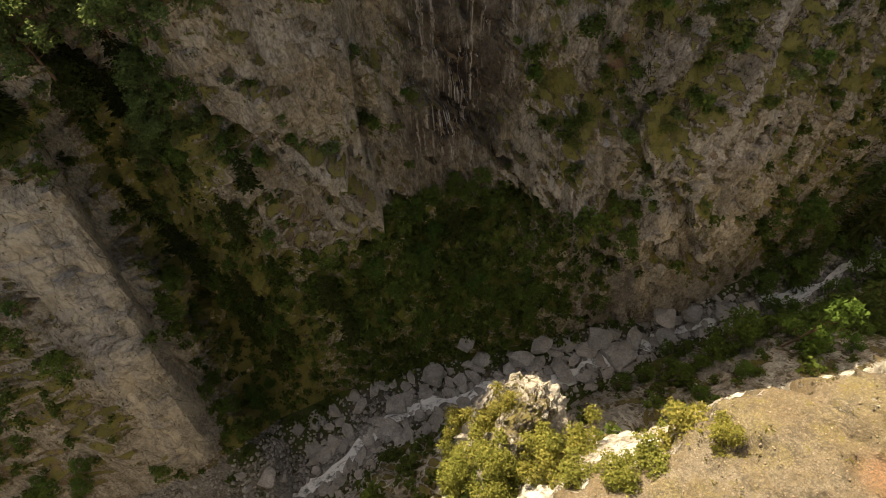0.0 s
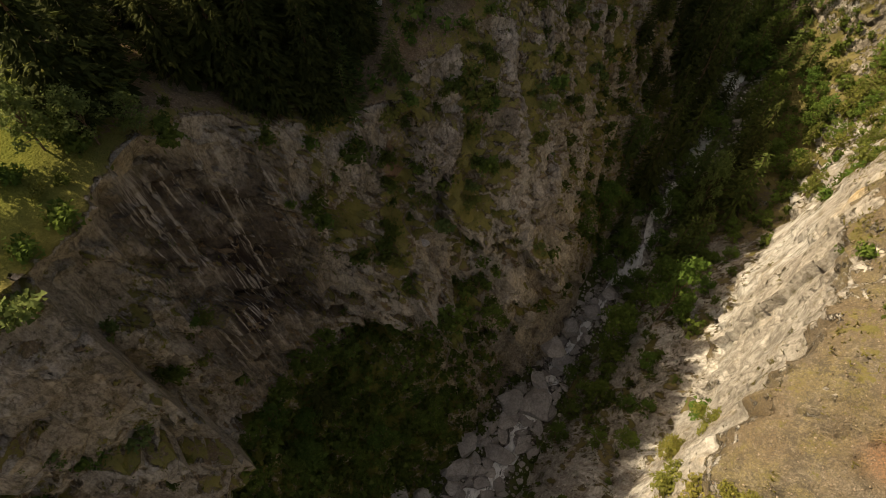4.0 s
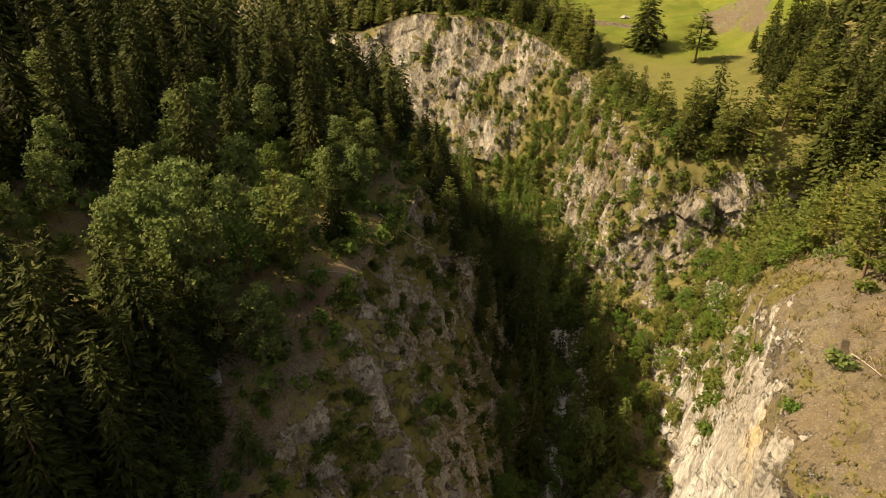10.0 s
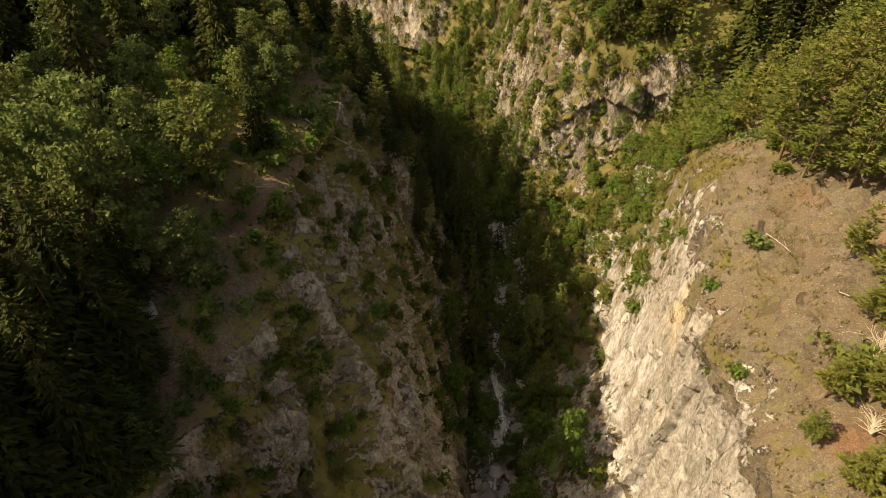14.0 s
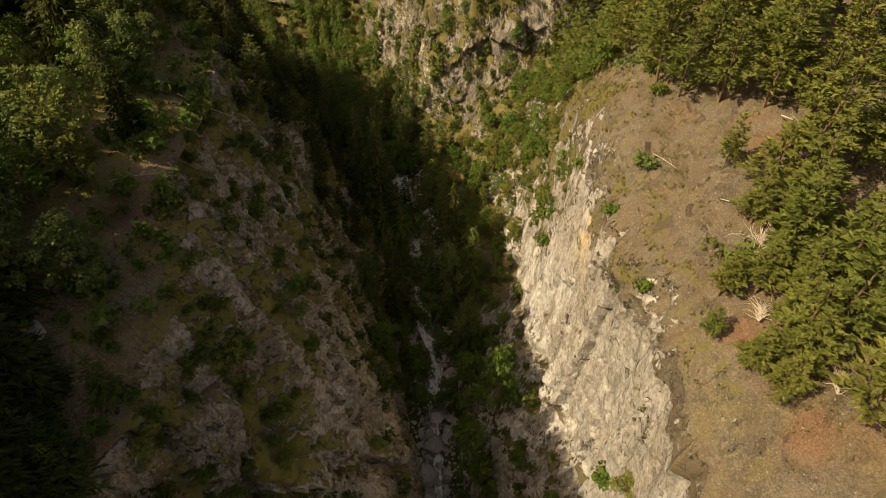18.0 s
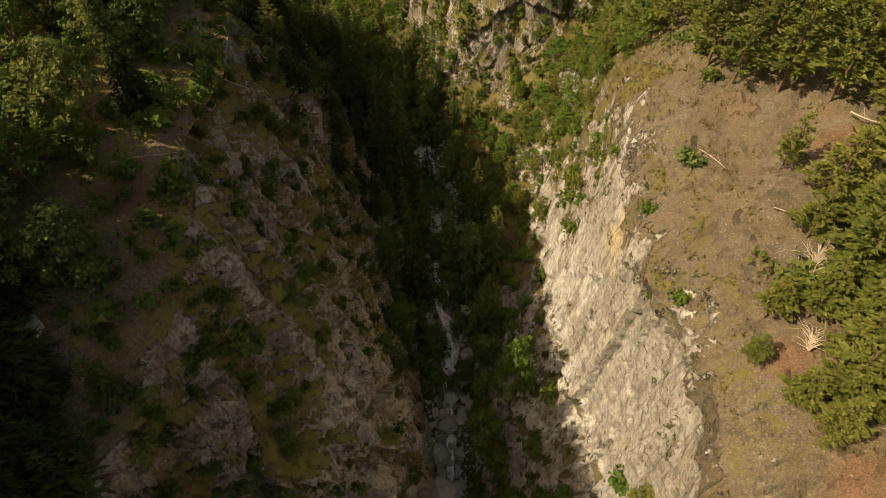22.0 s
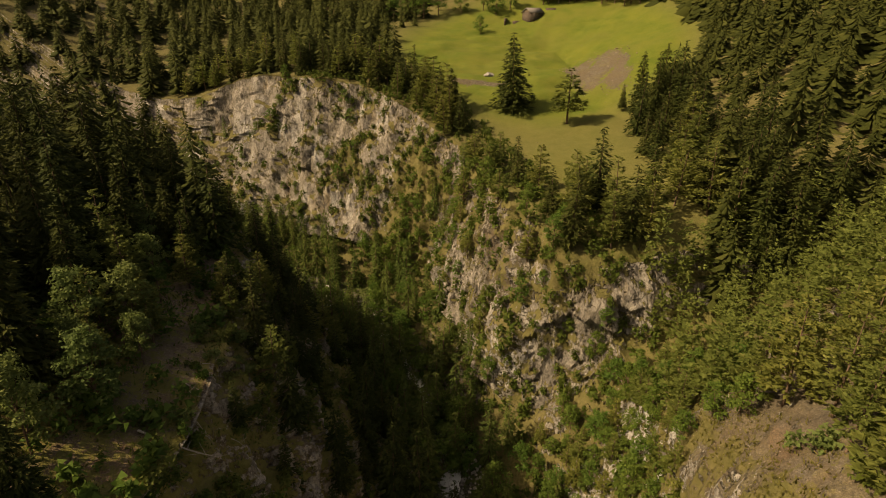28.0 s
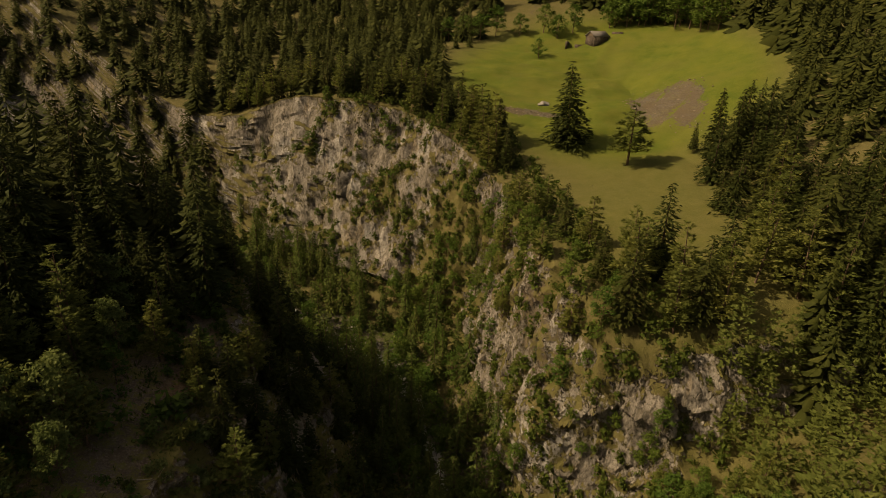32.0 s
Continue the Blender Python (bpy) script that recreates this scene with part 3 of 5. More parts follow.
# the western wall: brown turf on all but its steepest faces
turfy = (vrow > 2.0) * (vrow < 3.9) * np.clip((Y0 - 14) / 8, 0, 1) * np.clip((170 - Y0) / 20, 0, 1)
fin_low = np.clip(1.5 * (0.5 - FIN), -0.6, 0.7)
green = np.clip(green + turfy * (0.2 + 0.45 * wob2 + 0.6 * fin_low), 0, 1.4)
earth = np.clip(earth + turfy * (0.15 + 0.6 * wob + 0.4 * fin_low), 0, 1.4)
# a bank of scree in the meadow
warp_x, warp_y = 9 * fbm(flat * 0.05 + 3, 3), 9 * fbm(flat * 0.05 + 8, 3)
scree = np.exp(-((((X0 + warp_x - 87) / 12) ** 2 + ((Y0 + warp_y - 253) / 19) ** 2) ** 2)) * (vrow > 8) * np.clip(0.8 + 1.2 * wob2, 0, 1)
scree = scree + 0.8 * np.exp(-((((X0 + warp_x - 38) / 10) ** 2 + ((Y0 + warp_y - 256) / 5) ** 2) ** 2)) * (vrow > 8)
green = np.clip(green - 2.2 * scree, 0, 1.4)
earth = np.clip(earth + scree, 0, 1.4)
# the bare lower face of the west wall
lower_wall = (vrow > 2.5) * (vrow < 4.0) * np.clip((Y0 - 13) / 5, 0, 1) * np.clip((62 - Y0) / 6, 0, 1) * np.clip((vrow - 2.5) * 6, 0, 1)
green = np.clip(green - 0.45 * lower_wall, 0, 1.4)
earth = np.clip(earth - 0.35 * lower_wall, 0, 1.4)
# grass along the sunny rim and on the northern end of the slab, rust-red needles and soil under the pines
rim_grass = np.exp(-(((vrow - 8.025) / 0.055) ** 2)) * np.clip((Y0 - 26) / 10, 0, 1) * np.clip((100 - Y0) / 10, 0, 1) * np.clip(0.15 + 2.0 * wob2, 0, 1)
slab_end = window(Y0, 66, 104, 1.5, 3) * window(vrow, 7.35, 8.1, 0.06, 0.05) * np.clip(0.7 + 1.2 * wob2, 0, 1)
green = np.clip(green + 0.8 * rim_grass + 0.6 * slab_end, 0, 1.4)
flank = window(Y0, 136, 208, 3, 4) * window(vrow, 7.3, 8.05, 0.12, 0.03)
green = np.clip(green + flank * (0.35 + 0.7 * wob2), 0, 1.4)
earth = np.clip(earth + flank * (0.25 - 0.6 * wob), 0, 1.4)
rust = np.clip(1 - np.abs(X0 - EDGE_E - 1.0) / 3.2, 0, 1) * (vrow > 8) * (Y0 > 5) * (Y0 < 80) * np.clip(0.0 + 1.6 * wob2, 0, 0.6)
for x_, y_, r_ in ((36, 28, 1.9), (36.5, 17.5, 2.3), (-26, 57.5, 2.2), (-22, 31, 2.0), (-33, 101, 2.5), (50, 47, 3.0)):
    rust = np.maximum(rust, np.exp(-((((X0 - x_) ** 2 + (Y0 - y_) ** 2) / r_**2) ** 2)))
rust *= (vrow < 2.3) | (vrow > 8)
earth = np.clip(earth + rust, 0, 1.4)
green = np.clip(green - 0.8 * rust, 0, 1.4)
# lush foot slopes of the west cliff
lush = (vrow > 2.9) * (vrow < 4.1) * np.exp(-((((Y0 + 2) / 30) ** 2) ** 2))
gully = np.exp(-((((X0 - 8) / 14) ** 2 + ((Y0 - 209) / 10) ** 2) ** 2)) * (vrow > 5.9) * (vrow < 7.8)
saddle = np.exp(-((((X0 - 40) / 16) ** 2 + ((Y0 - 108) / 15) ** 2) ** 2)) * (vrow > 6.3)
green = np.clip(green + 0.55 * lush + 0.8 * gully + 0.25 * saddle, 0, 1.4)
wet = np.exp(-((((Y0 - 7) / 9) ** 2) ** 2)) * np.clip((vrow - 2.03) * 12, 0, 1) * np.clip((2.98 - vrow) * 3, 0, 1) * np.clip(0.7 + 0.8 * wob2, 0, 1)
green *= 1 - 0.8 * wet
river = np.clip(1 - np.abs(vrow - 5) / 0.85, 0, 1)
green *= 1 - river
earth *= 1 - river
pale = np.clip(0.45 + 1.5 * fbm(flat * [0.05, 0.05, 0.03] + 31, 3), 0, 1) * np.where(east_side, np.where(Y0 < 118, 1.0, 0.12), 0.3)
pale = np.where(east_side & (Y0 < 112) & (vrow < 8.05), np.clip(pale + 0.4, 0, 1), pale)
# lime streaks down the northern cliff, and its bare scar
drip = np.clip((fbm(flat * [0.16, 0.16, 0.006] + 71, 3) - 0.12) * 5, 0, 1) * np.clip((vrow - 6.9) * 3, 0, 1) * (Y0 > 112) * (vrow < 8.06)
pale = np.maximum(pale, 0.85 * drip * np.clip(0.7 + wob2, 0, 1))
pale = np.maximum(pale, np.exp(-((flat - [-139, 322, 84]) ** 2).sum(1) / 60))
slab = np.exp(-((((Y0 + 56.5) / 6.5) ** 2) ** 2)) * (vrow > 2.1) * (vrow < 3.9)
prow = np.exp(-(((Y0 + 11) / 7) ** 2)) * (vrow > 2.35) * (vrow < 3.0)
pale = np.maximum(pale, np.maximum(0.9 * slab, 0.5 * prow))
gully_w = (vrow > 2.25) * (vrow < 4.0) * np.clip((Y0 - 0.10 * (flat[:, 2] - 40) + 50.5) / 2, 0, 1) * np.clip((-26 - Y0) / 8, 0, 1)
green = np.clip(green + 0.6 * gully_w, 0, 1.4)
pale = pale * (1 - 0.8 * gully_w)
green *= 1 - 0.85 * slab
earth *= 1 - 0.85 * slab
ochre = (np.exp(-((flat - [31.5, 53, 67]) ** 2 * [0.02, 0.12, 0.035]).sum(1)) + np.exp(-((flat - [39.5, 74, 76]) ** 2 * [0.05, 0.2, 0.08]).sum(1))) * east_side * np.clip(0.6 + wob2 * 1.5, 0, 1)
pale = np.maximum(pale, 0.6 * lower_wall * np.clip(0.75 + 1.1 * wob, 0, 1))
COLOURS = {"rust": np.clip(rust, 0, 1), "green": green, "earth": earth, "pale": pale, "wet": wet, "ochre": ochre, "lawn": np.clip(meadow * 1.5 + 0.35 * knoll + 0.55 * lush, 0, 1)}


def strip(name, v0, v1, mat, label, category):
    a, b = np.searchsorted(VID, [v0 - 1e-6, v1 - 1e-6])
    n = b - a + 1
    g = GRID[:, a : b + 1].reshape(-1, 3)
    i, j = np.meshgrid(np.arange(NS - 1), np.arange(n - 1), indexing="ij")
    k = (i * n + j).ravel()
    me = mesh_of(name, g, np.stack([k, k + n, k + n + 1, k + 1], 1), mat, True)
    me.set_sharp_from_angle(angle=radians(34))
    for key, val in COLOURS.items():
        at = me.attributes.new(key, "FLOAT", "POINT")
        at.data.foreach_set("value", val.reshape(NS, NV)[:, a : b + 1].ravel().astype(np.float32))
    return tagged(new(name, me), label, category, kind="structure")


strip("ground_west", 0, 2, ROCK_W, "forested west slope with brown soil and grass", "ground")
strip("cliff_west", 2, 4, ROCK_W, "dark brown gneiss cliff with mossy ledges in shade", "cliff")
strip("riverbed", 4, 6, RIVER_ROCK, "grey boulder-strewn bed of the gorge stream", "riverbed")
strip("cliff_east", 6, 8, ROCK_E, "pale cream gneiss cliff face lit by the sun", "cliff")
strip("ground_east", 8, 10, ROCK_E, "brown gravelly shoulder rising to a green meadow slope", "ground")

FLAT, UPZ = flat, up


def ground_z(x, y):
    """The highest ground near a place."""
    d = np.hypot(FLAT[:, 0] - x, FLAT[:, 1] - y)
    near = d < max(1.2, d.min() + 0.3)
    return float(FLAT[near, 2].max())


def nearest(x, y, z):
    k = int(np.argmin(((FLAT - (x, y, z)) ** 2).sum(1)))
    return Vector(FLAT[k]), Vector(NORMAL.reshape(-1, 3)[k])


# ---- trees ----
def tube(p0, p1, r0, r1, n=6):
    """The verts and faces of a tapered stick."""
    p0, p1 = np.array(p0, float), np.array(p1, float)
    d = p1 - p0
    d /= np.linalg.norm(d) + 1e-9
    a = np.cross(d, (0.3, 0.9, 0.2))
    a /= np.linalg.norm(a)
    b = np.cross(d, a)
    th = np.arange(n) * 2 * np.pi / n
    ring = np.cos(th)[:, None] * a + np.sin(th)[:, None] * b
    v = np.vstack([p0 + r0 * ring, p1 + r1 * ring])
    f = [(k, (k + 1) % n, n + (k + 1) % n, n + k) for k in range(n)]
    return v, np.array(f)


def joined(pieces):
    vs, fs, o = [], [], 0
    for v, f in pieces:
        vs.append(v)
        fs.append(np.asarray(f) + o)
        o += len(v)
    return np.vstack(vs), np.vstack(fs)


def conifer(rng, h, whorls, arms, sprays, width, bare, rise, sag, long, broad, tilt, power=0.8):
    """Whorls of branches up a trunk, each one fledged with many small pointed sprays."""
    tris = []
    for w in range(whorls):
        u = min((w + rng.uniform(0.1, 0.9)) / whorls, 0.985)
        n = max(3, int(round(arms * (1 - 0.5 * u))))
        turn = rng.uniform(0, 6.28)
        for a in range(n):
            if rng.random() < 0.08:
                continue
            th = turn + 6.283 * a / n + rng.uniform(-0.3, 0.3)
            L = (width * (1 - u) ** power + 0.15) * rng.uniform(0.6, 1.15)
            z = h * (bare + (1 - bare) * u) + rng.uniform(-0.3, 0.3)
            m = max(4, int(round(sprays * (0.3 + 0.7 * L / width))))
            q = np.sqrt(rng.uniform(0.03, 1, m))
            out, side = np.array([np.cos(th), np.sin(th), 0]), np.array([-np.sin(th), np.cos(th), 0])
            off = rng.uniform(-1, 1, m) * (0.30 * L + 0.1) * (1.15 - q)
            c = out * (L * q)[:, None] + side * off[:, None]
            c[:, 2] += z + L * (rise * q - sag * q * q) + rng.normal(size=m) * 0.07 * L
            phi = 1.5 * off / (0.30 * L + 0.1) + rng.uniform(-0.5, 0.5, m)
            d = out * np.cos(phi)[:, None] + side * np.sin(phi)[:, None]
            d[:, 2] += tilt + rng.normal(size=m) * 0.4
            d /= np.linalg.norm(d, axis=1)[:, None]
            p = np.cross(d, np.array([0, 0, 1.0]) + rng.normal(size=(m, 3)) * 0.45)
            p /= np.linalg.norm(p, axis=1)[:, None] + 1e-9
            size = rng.uniform(0.65, 1.3, m)[:, None] * (0.6 + 0.5 * L / width)
            tris.append(np.stack([c - p * broad * 0.5 * size, c + p * broad * 0.5 * size, c + d * long * size], 1))
    v = np.concatenate(tris).reshape(-1, 3)
    return v, np.arange(len(v)).reshape(-1, 3)


def boughs(rng, h, count, width, bare=0.05):
    """A conifer's body: single folded boughs set all round the trunk at uneven heights."""
    vs, fs = [], []
    lobe = rng.uniform(0, 6.28, 3)
    for k in range(count):
        u = ((k + rng.uniform(0, 1)) / count) ** 1.25
        z = h * (bare + (1 - bare) * u)
        th = k * 2.39996 + rng.uniform(-0.4, 0.4)
        ragged = 1 + 0.22 * np.sin(2 * th + lobe[0] + 5 * u) + 0.18 * np.sin(3 * th + lobe[1] - 9 * u)
        r = (width * (1 - u) ** 0.85 + 0.15) * ragged * rng.uniform(0.7, 1.2)
        dn = r * rng.uniform(0.25, 0.6)
        q = rng.uniform(0.17, 0.34)
        o = len(vs)
        a, b, m = th - q, th + q, rng.uniform(0.5, 0.7)
        vs += [(0, 0, z + 0.12 * r), (r * np.cos(th), r * np.sin(th), z - dn), (m * r * np.cos(a), m * r * np.sin(a), z - dn * rng.uniform(0.7, 1.3) - 0.2), (m * r * np.cos(b), m * r * np.sin(b), z - dn * rng.uniform(0.7, 1.3) - 0.2)]
        fs += [(o, o + 2, o + 1), (o, o + 1, o + 3)]
    o = len(vs)
    vs += [(0.25, 0, h * 0.93), (-0.15, 0.2, h * 0.93), (0, 0, h * 1.03)]
    fs.append((o, o + 1, o + 2))
    return np.array(vs), np.array(fs)


def leaf_cloud(rng, centres, radii, count, size, flatten=0.8, lump=7, thin=1.0):
    """Leaf clumps thrown round several centres: denser near the skin, in small bunches, with gaps."""
    centres, radii = np.array(centres), np.array(radii)
    share = radii**2 / (radii**2).sum()
    nb = max(4, count // lump)
    pick = rng.choice(len(centres), nb, p=share)
    d = rng.normal(size=(nb, 3))
    d /= np.linalg.norm(d, axis=1)[:, None]
    d[:, 2] = np.where(d[:, 2] < -0.35, -d[:, 2], d[:, 2])
    r = radii[pick] * rng.uniform(0.55, 1.08, nb)
    bunch = centres[pick] + d * r[:, None] * [1, 1, flatten]
    c = np.repeat(bunch, lump, 0) + rng.normal(size=(nb * lump, 3)) * size * 0.8
    n = np.repeat(d, lump, 0) * 0.7 + rng.normal(size=(nb * lump, 3)) * 0.6 + [0, 0, 0.35]
    n /= np.linalg.norm(n, axis=1)[:, None]
    a = np.cross(n, rng.normal(size=n.shape))
    a /= np.linalg.norm(a, axis=1)[:, None] + 1e-9
    b = np.cross(n, a)
    s = size * rng.uniform(0.6, 1.35, len(c))[:, None]
    v = np.stack([c - a * s * 0.62 * thin - b * s * 0.35, c + a * s * 0.62 * thin - b * s * 0.3, c + a * s * 0.1 * thin + b * s * 0.8], 1).reshape(-1, 3)
    f = np.arange(len(v)).reshape(-1, 3)
    return v, f


def spruce_meshes(seed, h=20.0, whorls=26, arms=9, sprays=9, width=3.4, mat=None, long=1.0, broad=0.46):
    rng = np.random.default_rng(seed)
    v, f = joined([conifer(rng, h, whorls, arms, sprays, width, 0.07, 0.12, 0.50, long, broad, -0.42), boughs(rng, h * 0.95, whorls * 4, width * 0.68)])
    tv, tf = tube((0, 0, -0.8), (0, 0, h * 0.97), 0.015 * h, 0.02, 6)
    return mesh_of("crown", v, f, mat or SPRUCE), mesh_of("trunk", tv, tf, BARK, True)


def pine_meshes(seed, h=12.0, whorls=12, arms=7, sprays=36, long=0.5, broad=0.36):
    rng = np.random.default_rng(seed)
    lean = rng.uniform(-0.5, 0.5, 2)
    wide = rng.uniform(2.4, 3.1)
    v, f = conifer(rng, h, whorls, arms, sprays, wide, 0.2, 0.42, 0.22, long, broad, 0.28, 0.6)
    v[:, :2] += lean * (v[:, 2:3] / h)
    sticks = []
    for k in range(16):
        u = 0.2 + 0.72 * k / 15
        th, reach = k * 2.4 + rng.uniform(-0.4, 0.4), 0.75 * wide * (1 - u) ** 0.6
        p = np.array([lean[0] * u, lean[1] * u, h * u])
        sticks.append(tube(p, p + [reach * np.cos(th), reach * np.sin(th), 0.25 * reach], 0.05, 0.015, 3))
    return mesh_of("crown", v, f, PINE), mesh_of("trunk", *tube((0, 0, -0.8), (lean[0], lean[1], h * 0.95), 0.17, 0.03, 6), BARK, True), mesh_of("branchwork", *joined(sticks), BARK, True)


def broadleaf_meshes(seed, h=11.0, mat=None, count=1100, size=0.4, girth=0.26):
    rng = np.random.default_rng(seed)
    sticks = [tube((0, 0, -0.6), (0.2, 0.1, h * 0.6), 0.16, 0.06, 6)]
    cs, rs = [], []
    for k in range(15):
        u = 0.28 + 0.72 * k / 14
        th = k * 2.4 + rng.uniform(-0.5, 0.5)
        reach = h * girth * (1 - (abs(u - 0.5) * 1.8) ** 2) * rng.uniform(0.45, 1.0)
        c = np.array([reach * np.cos(th), reach * np.sin(th), h * u * 0.95])
        sticks.append(tube((0.1, 0.05, h * u * 0.55), c, 0.06, 0.015, 5))
        cs.append(c)
        rs.append(h * girth * rng.uniform(0.32, 0.55))
    v, f = leaf_cloud(rng, cs, rs, count, size, 0.9, 8)
    return mesh_of("crown", v, f, mat or LEAF), mesh_of("trunk", *sticks[0], BARK, True), mesh_of("branchwork", *joined(sticks[1:]), BARK, True)


def shrub_meshes(seed, mat, count=300, size=0.28):
    rng = np.random.default_rng(seed)
    cs = rng.normal(size=(6, 3)) * [0.55, 0.55, 0.28] + [0, 0, 0.65]
    v, f = leaf_cloud(rng, cs, rng.uniform(0.35, 0.7, 6), count, size, 0.85, 6)
    sticks = [tube((0, 0, -0.3), c, 0.035, 0.012, 4) for c in cs]
    tv, tf = joined(sticks)
    return mesh_of("foliage", v, f, mat), mesh_of("branchwork", tv, tf, BARK)


SPRUCES = [spruce_meshes(s, whorls=28, arms=10, sprays=17, width=w, long=0.85, broad=0.40) for s, w in ((1, 4.2), (2, 3.7), (3, 4.6), (4, 3.4))]
SLIM = [spruce_meshes(s, whorls=22, arms=8, sprays=10, width=w, broad=0.52) for s, w in ((11, 3.8), (12, 3.3), (13, 4.3), (14, 3.5), (15, 4.0))]
# spruces that carry the lightened needle colour
LIT_SPRUCES = [spruce_meshes(s, whorls=18, arms=7, sprays=8, width=w, mat=SPRUCE_LIT, long=1.1, broad=0.5) for s, w in ((16, 4.0), (17, 3.4), (18, 4.4))]
FINE_PINES = [pine_meshes(s) for s in (25, 26, 27, 28)]
PINES = [pine_meshes(s, sprays=20, long=0.62, broad=0.5) for s in (21, 22, 23, 24)]
BROAD = [broadleaf_meshes(s, count=1050, size=0.38) for s in (31, 32, 33)]
GREYS = [broadleaf_meshes(s, mat=WILLOW, count=2600, size=0.30) for s in (41, 42)]
SHRUBS = [shrub_meshes(s, m) for s, m in ((51, SHRUB), (52, LEAF), (53, SHRUB), (54, WILLOW), (55, PINE))]


LOW_SPRUCE = [boughs(np.random.default_rng(70 + k), hh, 105, w) for k, (w, hh) in enumerate(((4.2, 20.0), (5.2, 21.0), (3.6, 22.0), (4.6, 18.0), (5.6, 17.0), (3.2, 16.0), (4.8, 23.0)))]


def low_cloud(seed, h, count, size, wide):
    rng = np.random.default_rng(seed)
    cs, rs = [], []
    for k in range(14):
        u = 0.18 + 0.8 * k / 13
        r = wide * 0.5 * rng.uniform(0.4, 1.0)
        cs.append(np.array([r * np.cos(k * 2.4), r * np.sin(k * 2.4), h * u]))
        rs.append(wide * rng.uniform(0.26, 0.42))
    return leaf_cloud(rng, cs, rs, count, size, 0.6, 8)


LOW_PINE = [conifer(np.random.default_rng(80 + k), 12.0, 12, 6, 13, 2.5, 0.15, 0.42, 0.3, 0.62, 0.5, 0.2, 0.75) for k in range(4)]
LOW_BUSH = [low_cloud(90 + k, 1.6, 56, 0.46, 1.0) for k in range(5)]
trng = np.random.default_rng(7)


def plant(name, meshes, x, y, z, scale, label, category, group, wide=1.0):
    """One tree or shrub of its own: a base that carries trunk and crown."""
    e = new(name)
    e.empty_display_size = 0.3
    e.matrix_basis = Matrix.LocRotScale((x, y, z), Euler((trng.uniform(-0.04, 0.04), trng.uniform(-0.04, 0.04), trng.uniform(0, 6.28))), (scale * wide, scale * wide, scale))
    for me in meshes:
        kind = me.name.split(".")[0]
        tagged(part(kind, me, e), kind="stuff" if kind == "branchwork" else "")
    return tagged(e, label, category, group)


AREA = np.linalg.norm(np.cross(np.gradient(GRID, axis=0), np.gradient(GRID, axis=1)), axis=2).reshape(-1)


def scatter(mask, density, gap, seed, cap=100000):
    """Places on the ground where mask is above 0, about so many to a square metre, no nearer than gap to each other."""
    rng = np.random.default_rng(seed)
    want = AREA * np.clip(mask, 0, 1) * density
    k = np.flatnonzero(rng.random(len(want)) < want)
    rng.shuffle(k)
    keep = []
    cells = {}
    for i in k:
        p = FLAT[i]
        c = tuple(np.floor(p / gap).astype(int))
        if any(((FLAT[j] - p) ** 2).sum() < gap * gap for a in (-1, 0, 1) for b in (-1, 0, 1) for d in (-1, 0, 1) for j in cells.get((c[0] + a, c[1] + b, c[2] + d), ())):
            continue
        cells.setdefault(c, []).append(i)
        keep.append(i)
        if len(keep) >= cap:
            break
    return keep


X, Y, Z = FLAT.T
# the same places, shaken off the rows of the sheet
jit = np.random.default_rng(99).uniform(-0.5, 0.5, (2, NS, NV, 1))
PLACE = (GRID + jit[0] * np.gradient(GRID, axis=0) + jit[1] * np.gradient(GRID, axis=1)).reshape(-1, 3)


def near_path(i):
    """Roughly how far a place on the ground lies from the flight."""
    p = FLAT[i]
    return min(math.dist(p, (20, -14, 121)), math.dist(p, (0, 2, 120)), math.dist(p, (6, 30, 121)), math.dist(p, (11, 55, 123)))


def mass(name, keep, protos, mat, lo, hi, label, category, seed, fat=1.0):
    """Growth beyond counting, joined."""
    rng = np.random.default_rng(seed)
    pieces = []
    for i in keep:
        v, f = protos[rng.integers(len(protos))]
        h, th = rng.uniform(lo, hi), rng.uniform(0, 6.28)
        c, s = np.cos(th) * fat, np.sin(th) * fat
        pieces.append((v @ np.array([[c, s, 0], [-s, c, 0], [0, 0, 1]]) * h + PLACE[i], f))
    v, f = joined(pieces)
    return tagged(new(name, mesh_of(name, v, f, mat)), label, category, kind="stuff")


# woods on the west plateau, thick and dark
mask = (vrow > 0.9) * (vrow < 1.99) * (up > 0.45) * (meadow < 0.4) * (Y > -95) * (X < EDGE_W + 0.5)
keep = sorted(scatter(mask, 0.10, 5.0, 1), key=near_path)
for i in keep[:240]:
    x, y, z = PLACE[i]
    sp = 0.36 + wob[i] + trng.uniform(-0.3, 0.3) + (0.5 if 45 < y < 60 and x > -46 else 0) + (0.22 if 62 < y < 128 and x > -64 else 0.3 if 40 < y < 63 and x > -64 else 0) - (0.6 if 14 < y < 40 else 0)
    if sp < 0.66:
        plant("spruce", SPRUCES[trng.integers(4)] if near_path(i) < 88 else SLIM[trng.integers(5)], x, y, z, trng.uniform(0.6, 1.15), "tall dark green spruce in the western wood", "tree", "spruces of the western wood")
    elif sp < 0.98:
        plant("birch", GREYS[trng.integers(2)], x, y, z, trng.uniform(0.6, 1.1), "grey-green broadleaf tree among the spruces", "tree", "grey-green trees of the western wood")
    else:
        plant("broadleaf_tree", BROAD[trng.integers(3)], x, y, z, trng.uniform(0.4, 0.9), "green broadleaf tree at the edge of the western wood", "tree", "broadleaf trees of the western wood")
mass("wood_west", keep[240:], LOW_SPRUCE, SPRUCE, 0.65, 1.25, "thick spruce wood behind the western rim", "forest", 63, 1.25)

